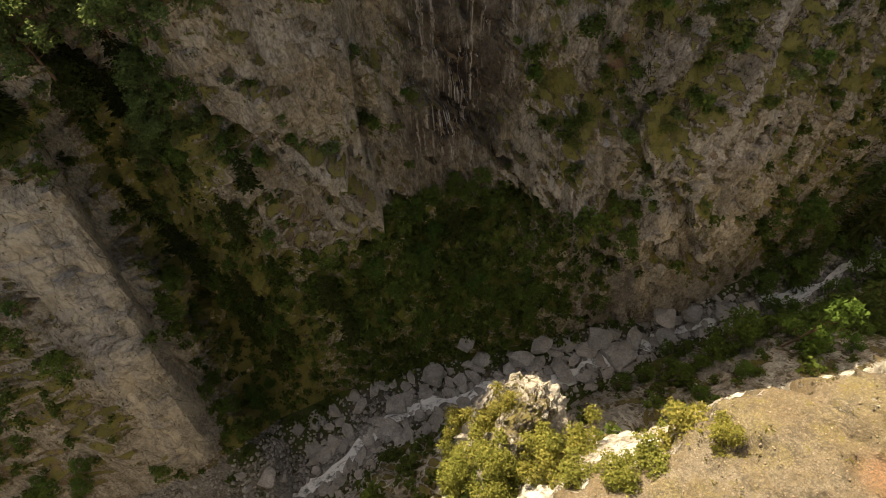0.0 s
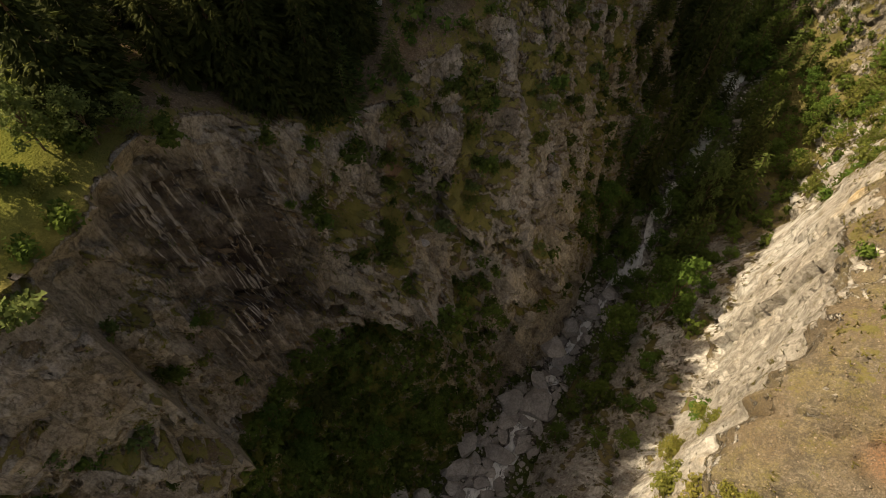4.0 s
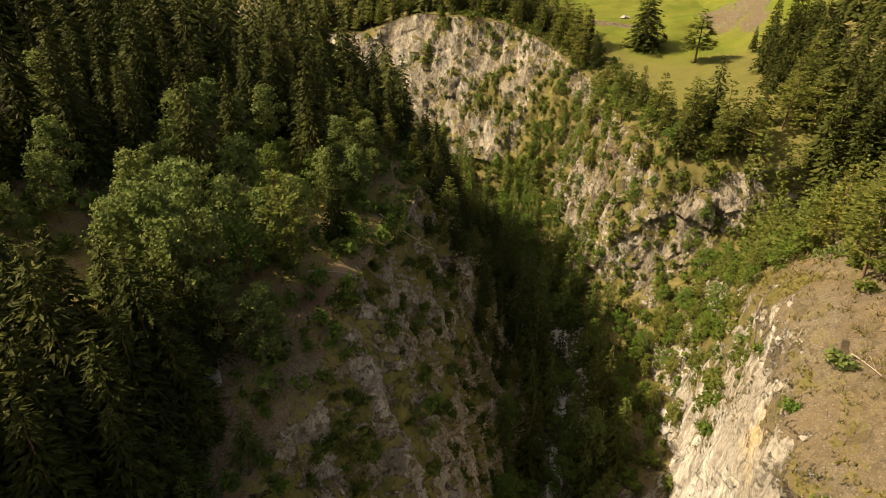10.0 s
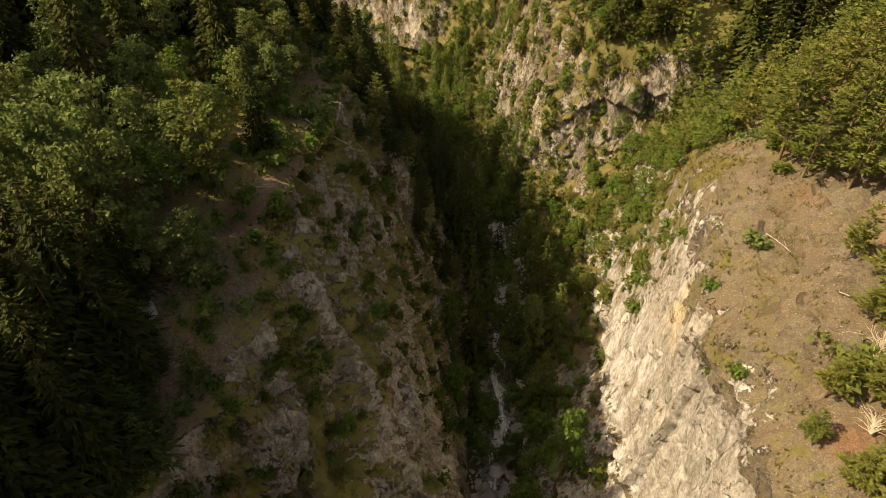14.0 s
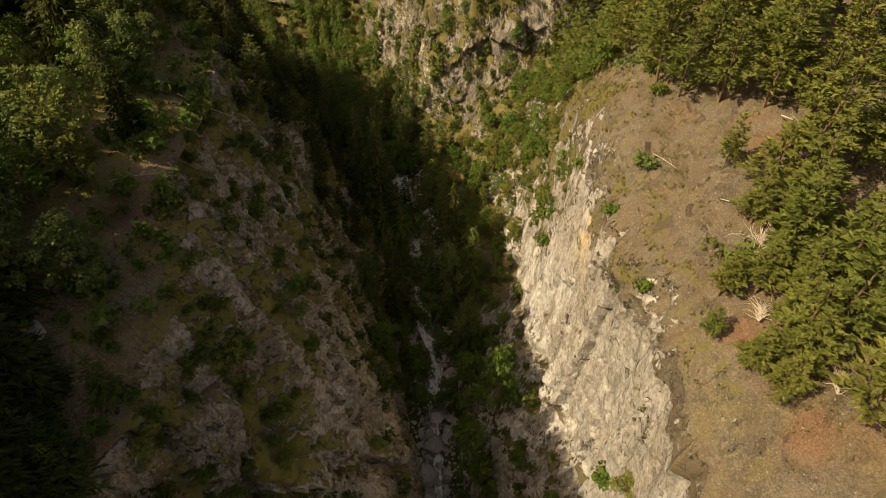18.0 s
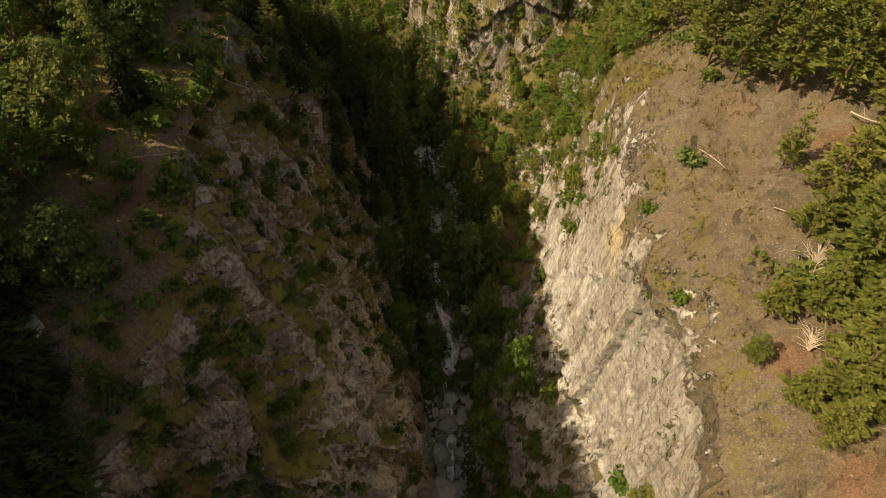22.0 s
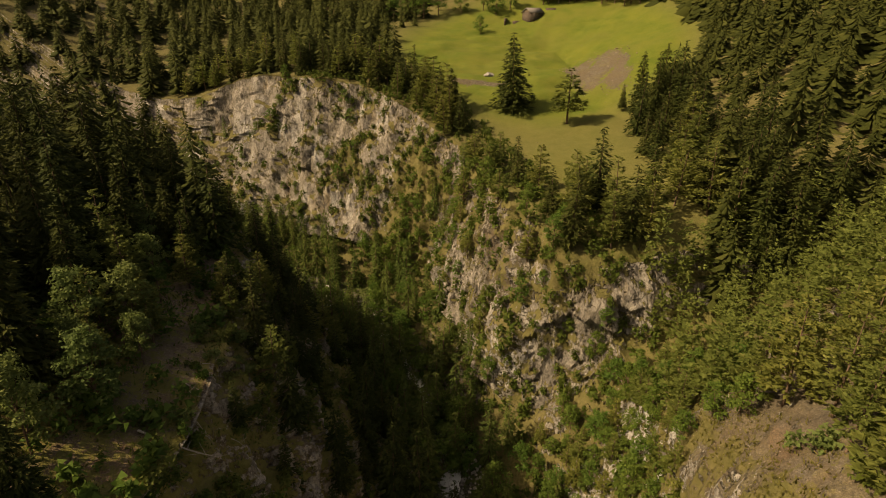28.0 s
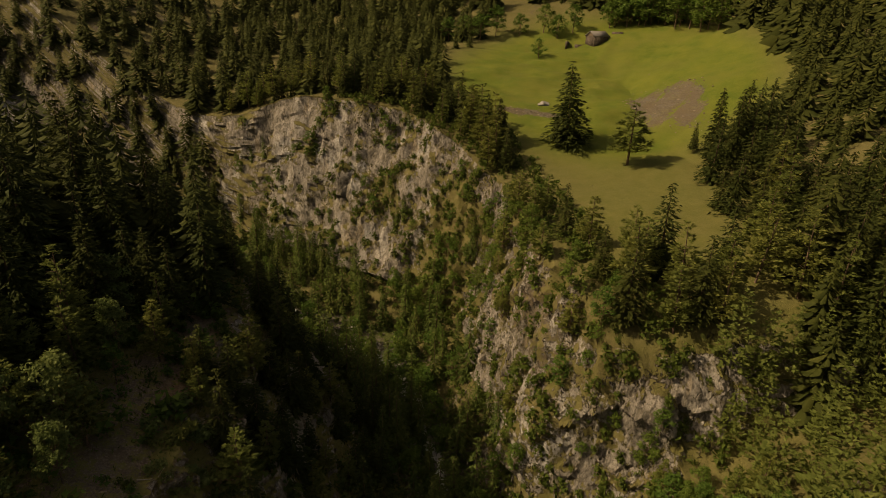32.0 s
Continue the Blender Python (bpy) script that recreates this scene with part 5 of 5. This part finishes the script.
mask = (vrow > 1.7) * (vrow < 4.2) * (up > 0.35) * (Y > -70) * (Y < 150) * np.clip(green, 0, 1) * (meadow < 0.15)
tufts("ledge_grass", scatter(mask, 0.8, 0.5, 8, 5200), GRASS, 1.1, "rough green grass on the western ledges", 72)


# far woods, beyond counting
def far_wood(name, mask, density, gap, seed, cap, label):
    rng = np.random.default_rng(seed)
    keep = scatter(mask, density, gap, seed, cap)
    protos = [boughs(np.random.default_rng(seed * 10 + k), hh, 105, w) for k, (w, hh) in enumerate(((4.6, 20), (5.4, 21), (4.0, 22), (5.0, 17), (3.6, 18)))]
    pieces = []
    for i in keep:
        v, f = protos[rng.integers(5)]
        h = rng.uniform(0.6, 1.35)
        th = rng.uniform(0, 6.28)
        c, s = np.cos(th) * 1.25, np.sin(th) * 1.25
        pieces.append((v @ np.array([[c, s, 0], [-s, c, 0], [0, 0, 1]]) * h + PLACE[i], f))
    v, f = joined(pieces)
    return tagged(new(name, mesh_of(name, v, f, SPRUCE)), label, "forest", kind="stuff")


near_far = np.hypot(X - 10, Y - 60)
far_wood("forest_west", (vrow < 0.95) * (X > -330), 0.03, 6.6, 61, 900, "dense dark spruce forest on the western hillside")
far_wood("forest_east", (vrow > 9.2) * (meadow < 0.3) * (Y > 60) * (near_far < 420), 0.04, 5.6, 62, 1450, "dense dark spruce forest on the eastern hillside")


# ---- rocks and water ----
def boulder_mesh(seed, level, mat, cuts=16, squash=(1, 1, 0.75)):
    """A block broken along flat planes, its edges a little worn."""
    rng = np.random.default_rng(seed)
    bm = bmesh.new()
    bmesh.ops.create_icosphere(bm, subdivisions=level, radius=1.25)
    v = np.array([x.co for x in bm.verts])
    n = rng.normal(size=(cuts, 3))
    n /= np.linalg.norm(n, axis=1)[:, None]
    for k in range(cuts):
        over = np.maximum(v @ n[k] - rng.uniform(0.45, 0.9), 0)
        v = v - over[:, None] * n[k] * 0.97
    v += 0.05 * np.stack([vnoise(v * 2.2 + 9 * q + seed) for q in (1, 2, 3)], 1)
    v *= squash
    for x, c in zip(bm.verts, v):
        x.co = c
    me = bpy.data.meshes.new("boulder")
    bm.to_mesh(me)
    bm.free()
    me.materials.append(mat)
    return me


STONE, t, b = material("weathered_boulder", 0.88, 0.2)
n1, n2 = tex_noise(t, 1.3, 8, 0.7), tex_noise(t, 7, 6, 0.75)
rnd = t.nodes.new("ShaderNodeObjectInfo").outputs["Random"]
c = mix(t, grey(t, n1, 0.35, 0.65), (0.33, 0.31, 0.285), (0.52, 0.495, 0.46))
c = mix(t, grey(t, n2, 0.55, 0.35, 0, 0.6), c, (0.09, 0.08, 0.07))
c = mix(t, grey(t, rnd, 0, 1, 0, 0.4), c, (0.16, 0.15, 0.14))
t.links.new(c, b.inputs["Base Color"])
bump(t, b, n2, 0.7, 0.08)

BOULDERS = [boulder_mesh(200 + k, 3, STONE, 14 + k % 5, q) for k, q in enumerate([(1, 1, 0.7), (1.3, 0.8, 0.6), (0.9, 1.1, 0.85), (1.2, 1, 0.55), (1, 0.8, 0.9)])]
brng = np.random.default_rng(17)


def boulder(x, y, z, r, label, group, meshes=BOULDERS, name="boulder"):
    ob = new(name, meshes[brng.integers(len(meshes))])
    ob.matrix_basis = Matrix.LocRotScale((x, y, z), Euler((brng.uniform(-0.4, 0.4), brng.uniform(-0.4, 0.4), brng.uniform(0, 6.28))), (r, r, r))
    return tagged(ob, label, "boulder", group)


# the giants in the stream bed
for x, y, r in ((9.5, 33, 4.2), (7.5, 38, 3.0), (4, 30, 3.2), (6, 43, 2.8), (10, 45, 2.6), (1, 12, 3.4), (-3, 4, 2.6), (-4, -8, 3.4), (6, 20, 3.6), (2, 22, 2.4), (11, 24, 2.2),
                (-1, -18, 3.0), (4, 8, 2.2), (8, 52, 2.4), (10, 58, 2.2), (12, 63, 2.4), (0, 17, 2.8), (-6, 1, 2.4), (5, 27, 2.2), (3, -22, 2.6)):
    boulder(x, y, ground_z(x, y) + 0.3 * r, r, "huge grey boulder in the stream bed", "giant boulders of the stream bed")
mask = (np.abs(vrow - 5) < 0.85) * (Y > -60) * (Y < 200)
for i in scatter(mask * np.where((Y < 62) & (Y > -40), 1.0, 0.12), 0.5, 1.7, 9, 279):
    x, y, z = PLACE[i]
    boulder(x, y, z + 0.1, brng.uniform(0.7, 2.5), "grey boulder in the stream bed", "boulders of the stream bed")


def stones(name, keep, lo, hi, label, seed, mat=None):
    rng = np.random.default_rng(seed)
    base = []
    for k in range(4):
        bm = bmesh.new()
        bmesh.ops.create_icosphere(bm, subdivisions=1, radius=1)
        v = np.array([x.co for x in bm.verts]) * (1 + 0.3 * rng.normal(size=(len(bm.verts), 1)).clip(-1, 1)) * [1, 0.8, 0.6]
        f = np.array([[w.index for w in q.verts] for q in bm.faces])
        bm.free()
        base.append((v, f))
    pieces = []
    for i in keep:
        v, f = base[rng.integers(4)]
        th = rng.uniform(0, 6.28)
        c, s = np.cos(th), np.sin(th)
        pieces.append((v @ np.array([[c, s, 0], [-s, c, 0], [0, 0, 1]]) * rng.uniform(lo, hi) + PLACE[i], f))
    v, f = joined(pieces)
    return tagged(new(name, mesh_of(name, v, f, mat or STONE)), label, "stones", kind="stuff")


GRAVEL, t, b = material("brown_gravel", 0.95, 0.1)
isl_ = t.nodes.new("ShaderNodeNewGeometry").outputs["Random Per Island"]
t.links.new(ramp(t, isl_, [(0, (0.10, 0.08, 0.06)), (0.6, (0.2, 0.16, 0.12)), (1, (0.25, 0.205, 0.16))]), b.inputs["Base Color"])
stones("river_stones", scatter((np.abs(vrow - 5) < 0.95) * (Y > -60) * (Y < 130), 1.5, 0.6, 10, 2600), 0.2, 0.6, "grey rubble between the boulders of the stream", 81)
stones("scree_stones", scatter((vrow > 7.98) * (vrow < 8.7) * (Y > -25) * (Y < 95) * (bare > 0.4), 1.3, 0.4, 11, 3600), 0.04, 0.15, "brown and grey gravel stones on the eastern shoulder", 82, GRAVEL)

stones("meadow_scree", scatter(np.clip(scree, 0, 1) * (vrow > 8), 0.9, 0.7, 23, 1100), 0.15, 0.5, "brown stones of the scree bank in the meadow", 83, GRAVEL)

WATER, t, b = material("white_water", 0.12, 0.5)
foam = tex_noise(t, 0.55, 8, 0.7, (1.0, 0.45, 1), 1.2)
fine = tex_noise(t, 3.0, 6, 0.7, (1, 0.5, 1), 0.8)
fac = grey(t, math_node(t, "ADD", foam, math_node(t, "MULTIPLY", fine, 0.35)), 0.52, 0.68)
t.links.new(mix(t, fac, (0.05, 0.06, 0.05), (0.78, 0.79, 0.78)), b.inputs["Base Color"])
t.links.new(grey(t, fac, 0, 1, 0.08, 0.7), b.inputs["Roughness"])
bump(t, b, fine, 0.8, 0.25)
s_ = np.linspace(0.8, 15.0, 620)
mid_ = smooth_line(RAILS[5], s_)
side_ = np.cross(np.gradient(mid_, axis=0), (0, 0, 1.0))
side_ /= np.linalg.norm(side_, axis=1)[:, None]
wide_ = 1.5 + 0.6 * np.sin(s_ * 9.1) + 0.6 * np.sin(s_ * 23.0)
sway_ = 1.1 * np.sin(s_ * 6.3) + 0.7 * np.sin(s_ * 17.0 + 1)
drop_ = 0.45 * np.sin(s_ * 31.0) * np.clip(np.sin(s_ * 7), 0, 1)
cross_ = np.linspace(-1, 1, 9)
verts_ = mid_[:, None] + side_[:, None] * (sway_[:, None, None] + cross_[None, :, None] * wide_[:, None, None]) + np.array([0, 0, 1.0]) * (1.0 + drop_[:, None, None] + 0.12 * np.cos(cross_ * 3)[None, :, None])
i, j = np.meshgrid(np.arange(len(s_) - 1), np.arange(8), indexing="ij")
k = (i * 9 + j).ravel()
tagged(new("water", mesh_of("water", verts_.reshape(-1, 3), np.stack([k, k + 9, k + 10, k + 1], 1), WATER, True)), "foaming white and grey-green mountain stream", "water", kind="structure")

# the fall at the head of the gorge
fall_u, fall_v = np.meshgrid(np.linspace(0, 1, 26), np.linspace(-1, 1, 7), indexing="ij")
fv = np.stack([-37 + 1.4 * fall_v + 0.6 * np.sin(fall_u * 9), 196 - 4 * fall_u**0.6 + 0.25 * np.cos(fall_v * 3), 45 - 9 * fall_u**1.3], 2).reshape(-1, 3)
i, j = np.meshgrid(np.arange(25), np.arange(6), indexing="ij")
k = (i * 7 + j).ravel()
tagged(new("waterfall", mesh_of("waterfall", fv, np.stack([k, k + 7, k + 8, k + 1], 1), WATER, True)), "narrow white waterfall at the head of the gorge", "waterfall")


# ---- rock spur below the eastern rim, and single blocks ----
def crag(name, place, size, seed, mat, label, peak=0.0, turn=0.0):
    """A standing piece of the cliff: blocky, steep, wider at its foot."""
    rng = np.random.default_rng(seed)
    bm = bmesh.new()
    bmesh.ops.create_icosphere(bm, subdivisions=5, radius=1.0)
    v = np.array([x.co for x in bm.verts])
    h = (v[:, 2:3] + 1) / 2
    v[:, :2] *= 1.15 - (0.5 + 0.45 * peak) * h**1.2
    v = v * size
    d = np.stack([blocks(v * 0.35 + seed + 9 * q, 1.2) for q in (1, 2)], 1)
    out = v / (np.linalg.norm(v, axis=1)[:, None] + 1e-6)
    v = v + out * (0.10 * min(size) * d[:, :1] + 0.05 * min(size) * blocks(v * 0.9 + seed, 1.2)[:, None])
    for x, c in zip(bm.verts, v):
        x.co = c
    me = bpy.data.meshes.new(name)
    bm.to_mesh(me)
    nf = len(v)
    nz = np.array([x.normal.z for x in bm.verts])
    bm.free()
    me.materials.append(mat)
    for key, val in (("green", np.clip(nz * 0.55 + 0.3 * vnoise(v * 0.3), 0, 1)), ("earth", np.clip(nz * 0.6, 0, 1)), ("pale", np.full(nf, 0.6)), ("wet", np.zeros(nf)), ("ochre", np.zeros(nf)), ("lawn", np.zeros(nf)), ("rust", np.zeros(nf))):
        at = me.attributes.new(key, "FLOAT", "POINT")
        at.data.foreach_set("value", np.asarray(val, np.float32))
    ob = new(name, me)
    ob.matrix_basis = Matrix.LocRotScale(place, Euler((0, 0, turn)), None)
    return tagged(ob, label, "rock")


spur = crag("rock_spur", (19.5, -4.5, 44.5), (7.5, 11.0, 15.5), 3, ROCK_E, "sunlit tan rock spur with shrubs below the eastern rim", 0.6, 0.6)
crag("rock_outcrop", (-22.6, 61.5, 75.5), (3.6, 4.2, 4.6), 8, ROCK_W, "dark lichened rock outcrop on the western cliff edge", 0.0, 0.5)
crag("rock_outcrop", (-20.5, 55.5, 70.5), (3.0, 4.6, 4.4), 12, ROCK_W, "rounded rock rib below the western outcrop", 0.1, 0.9)
bpy.context.view_layer.update()
SPUR = np.array([spur.matrix_world @ v.co for v in spur.data.vertices])
for x, y, r in ((17, -9, 1.7), (19.5, -10.5, 1.6), (21.5, -9, 1.8), (22.5, -5.5, 1.7), (16, -5.5, 1.5), (18.5, -13, 1.7), (21.5, -12.5, 1.8), (23.5, -2, 1.6), (15, -11, 1.7)):
    near = np.hypot(SPUR[:, 0] - x, SPUR[:, 1] - y) < 1.0
    z = SPUR[near, 2].max() if near.any() else nearest(x, y, 50)[0].z
    plant("shrub", OLIVES[trng.integers(2)], x, y, z - 0.3, r * 1.2, "yellow-green shrub on the sunlit rock spur", "shrub", "shrubs of the rock spur")
boulder(41.5, 261.5, ground_z(41.5, 261.5) + 0.3, 2.6, "pale rock outcrop in the meadow", "")
boulder(-32, 42, ground_z(-32, 42) + 0.4, 1.3, "pale round boulder on the western rim", "")
boulder(-17.2, 29.2, 48.3, 1.2, "pale flat stone lodged on the western cliff", "")


# ---- dead wood ----
def log(name, a, b_, r, label, twigs=0, seed=1):
    r *= 0.7
    rng = np.random.default_rng(seed)
    a, b_ = np.array(a, float), np.array(b_, float)
    e = new(name)
    e.location = a
    d = b_ - a
    bend = rng.normal(size=3) * [0.07, 0.07, 0.02] * np.linalg.norm(d)
    pts = [d * u + bend * 4 * u * (1 - u) for u in np.linspace(0, 1, 6)]
    v, f = joined([tube(pts[k], pts[k + 1], r * (1 - 0.12 * k), r * (1 - 0.12 * (k + 1)), 7) for k in range(5)])
    part("trunk", mesh_of("trunk", v, f, DEAD, True), e)
    if twigs:
        tw = []
        for k in range(twigs):
            u = rng.uniform(0.25, 1)
            p = d * u + bend * 4 * u * (1 - u)
            q = p + rng.normal(size=3) * [0.7, 0.7, 0.5] + [0, 0, 0.4]
            tw.append(tube(p, q, r * 0.3, 0.01, 4))
        v, f = joined(tw)
        tagged(part("branchwork", mesh_of("branchwork", v, f, DEAD), e), kind="stuff")
    return tagged(e, label, "dead wood")


def on_ground(x, y, h=0.15):
    return (x, y, ground_z(x, y) + h)


log("fallen_log", (-23, 83.5, 80.2), (-16, 85, 74.4), 0.2, "bleached fallen tree trunk lying on the western slope", 14, 2)
log("fallen_log", on_ground(-43, 38.5), on_ground(-33, 43.5, 0.3), 0.16, "grey fallen log on the western rim", 4, 3)
log("fallen_log", on_ground(-27.5, 61, 0.2), on_ground(-22, 63, 0.6), 0.14, "bare fallen branch on the rock outcrop", 6, 4)
log("fallen_log", on_ground(52, 50), on_ground(54, 46, 0.2), 0.13, "bleached dead stem at the edge of the pines", 5, 5)
log("fallen_log", on_ground(38, 52.5), on_ground(39.2, 49, 0.3), 0.1, "thin dead branch on the gravel shoulder", 6, 6)
log("fallen_log", on_ground(40, 41.5), on_ground(42.5, 39.2), 0.08, "thin dead branch on the gravel shoulder", 3, 7)


wrng = np.random.default_rng(44)
for k in range(16):
    x, y = wrng.uniform(-24, -12), wrng.uniform(62, 98)
    p, n = nearest(x, y, 78 - 1.2 * max(x + 20, 0))
    th, L = wrng.uniform(-0.5, 0.9), wrng.uniform(1.5, 3.6)
    q = nearest(p.x + L * math.cos(th), p.y + L * math.sin(th), p.z - 0.5 * L)[0]
    if (q - p).length > 0.8:
        log("dead_branch", p + n * 0.2, q + n * 0.25, 0.09, "bleached dead branch lying on the brown slope", 4, 50 + k)


def dead_bush(x, y, r, seed):
    rng = np.random.default_rng(seed)
    st = []
    for k in range(46):
        th, el = 0.9 + rng.normal() * 0.75, rng.uniform(0.02, 0.9)
        L = r * rng.uniform(0.45, 1.2)
        p = np.array([0.9, 1.1, 0.35]) * r * rng.uniform(-0.35, 0.35)
        d = np.array([np.cos(th) * np.cos(el), np.sin(th) * np.cos(el), np.sin(el)])
        for q in range(3):
            n = p + d * L / 3
            st.append(tube(p, n, 0.06 - 0.017 * q, 0.045 - 0.017 * q, 4))
            p = n
            d = d + rng.normal(size=3) * 0.28 - [0, 0, 0.12]
            d /= np.linalg.norm(d)
            if q:
                st.append(tube(p, p + (d + rng.normal(size=3) * 0.6) * L * 0.3, 0.02, 0.008, 3))
    v, f = joined(st)
    e = new("dead_bush")
    e.location = on_ground(x, y, 0.0)
    tagged(part("branchwork", mesh_of("branchwork", v, f, DEAD), e), kind="stuff")
    return tagged(e, "bleached tangle of dead branches on the gravel shoulder", "dead wood")


dead_bush(40.3, 34.6, 3.0, 1)
dead_bush(37.5, 28.5, 1.6, 2)
dead_bush(39.5, 20.0, 1.4, 3)


# ---- barn and ruins at the head of the meadow ----
def slab_box(x0, y0, z0, x1, y1, z1):
    v = np.array([(x, y, z) for z in (z0, z1) for y in (y0, y1) for x in (x0, x1)], float)
    f = np.array([(0, 2, 3, 1), (4, 5, 7, 6), (0, 1, 5, 4), (2, 6, 7, 3), (0, 4, 6, 2), (1, 3, 7, 5)])
    return v, f


OLD_WOOD = bark_material("weathered_boards", (0.10, 0.075, 0.055), (0.2, 0.16, 0.12))
RUBBLE, t, b = material("old_rubble_masonry", 0.92, 0.1)
stone_ = cells(t, 2.6, (1, 1, 1.6), "F1", (0, 0, 0), 0.05)
tint_ = t.nodes.new("ShaderNodeSeparateColor")
t.links.new(stone_.outputs["Color"], tint_.inputs[0])
t.links.new(mix(t, grey(t, stone_.outputs["Distance"], 0.3, 0.7), mix(t, tint_.outputs[0], (0.09, 0.07, 0.055), (0.22, 0.18, 0.145)), (0.05, 0.04, 0.032)), b.inputs["Base Color"])
bump(t, b, stone_.outputs["Distance"], 0.8, -0.15)
SLATE, t, b = material("slate_roof", 0.8, 0.2)
n_ = tex_noise(t, 4, 6, 0.7)
t.links.new(mix(t, grey(t, n_, 0.35, 0.65), (0.11, 0.10, 0.095), (0.24, 0.22, 0.2)), b.inputs["Base Color"])
bump(t, b, n_, 0.6, 0.08)


def barn(x, y, turn):
    e = new("barn")
    e.matrix_basis = Matrix.LocRotScale((x, y, ground_z(x, y) - 1.3), Euler((0, 0, turn)), None)
    w, d, h = 4.2, 3.2, 3.0
    for name, box in (("wall", (-w, -d, -3, w, -d + 0.5, h)), ("wall", (-w, d - 0.5, -3, w, d, h)), ("wall", (-w, -d + 0.5, -3, -w + 0.5, d - 0.5, h)), ("wall", (w - 0.5, -d + 0.5, -3, w, d - 0.5, h))):
        part(name, mesh_of(name, *slab_box(*box), RUBBLE), e, "rough stone wall")
    for sgn in (-1, 1):
        v, f = slab_box(-w - 0.6, 0, -0.12, w + 0.6, d + 1.0, 0.12)
        a = math.atan2(2.0, d)
        rot = np.array(Matrix.Rotation(-a, 3, "X"))
        v = v @ rot.T
        v[:, 1] *= sgn
        v[:, 2] += h + 2.0
        part("roof", mesh_of("roof", v, f, SLATE), e, "grey slate roof slope")
    for sx in (-1, 1):
        gv = np.array([(sx * w, -d, h), (sx * w, d, h), (sx * w, 0, h + 1.9), (sx * (w - 0.3), -d, h), (sx * (w - 0.3), d, h), (sx * (w - 0.3), 0, h + 1.9)])
        part("gable", mesh_of("gable", gv, np.array([(0, 1, 2), (3, 5, 4)]), OLD_WOOD), e, "dark weathered wooden gable")
    part("door", mesh_of("door", *slab_box(-1.1, -d - 0.06, 0.5, 1.1, -d - 0.003, 2.6), OLD_WOOD), e, "dark wooden barn door")
    return tagged(e, "old stone barn with a slate roof above the meadow", "barn")


barn(76, 338, 0.5)
for x, y, turn in ((68, 337, 0.2), (86, 340, -0.5), (62, 338, 1.2)):
    ob = new("ruined_wall", mesh_of("ruined_wall", *slab_box(-2.6, -0.4, -2.2, 2.6, 0.4, 1.4), RUBBLE))
    ob.matrix_basis = Matrix.LocRotScale((x, y, ground_z(x, y)), Euler((0, 0, turn)), None)
    tagged(ob, "low ruined wall of stacked grey stone", "wall", "ruined walls by the barn")
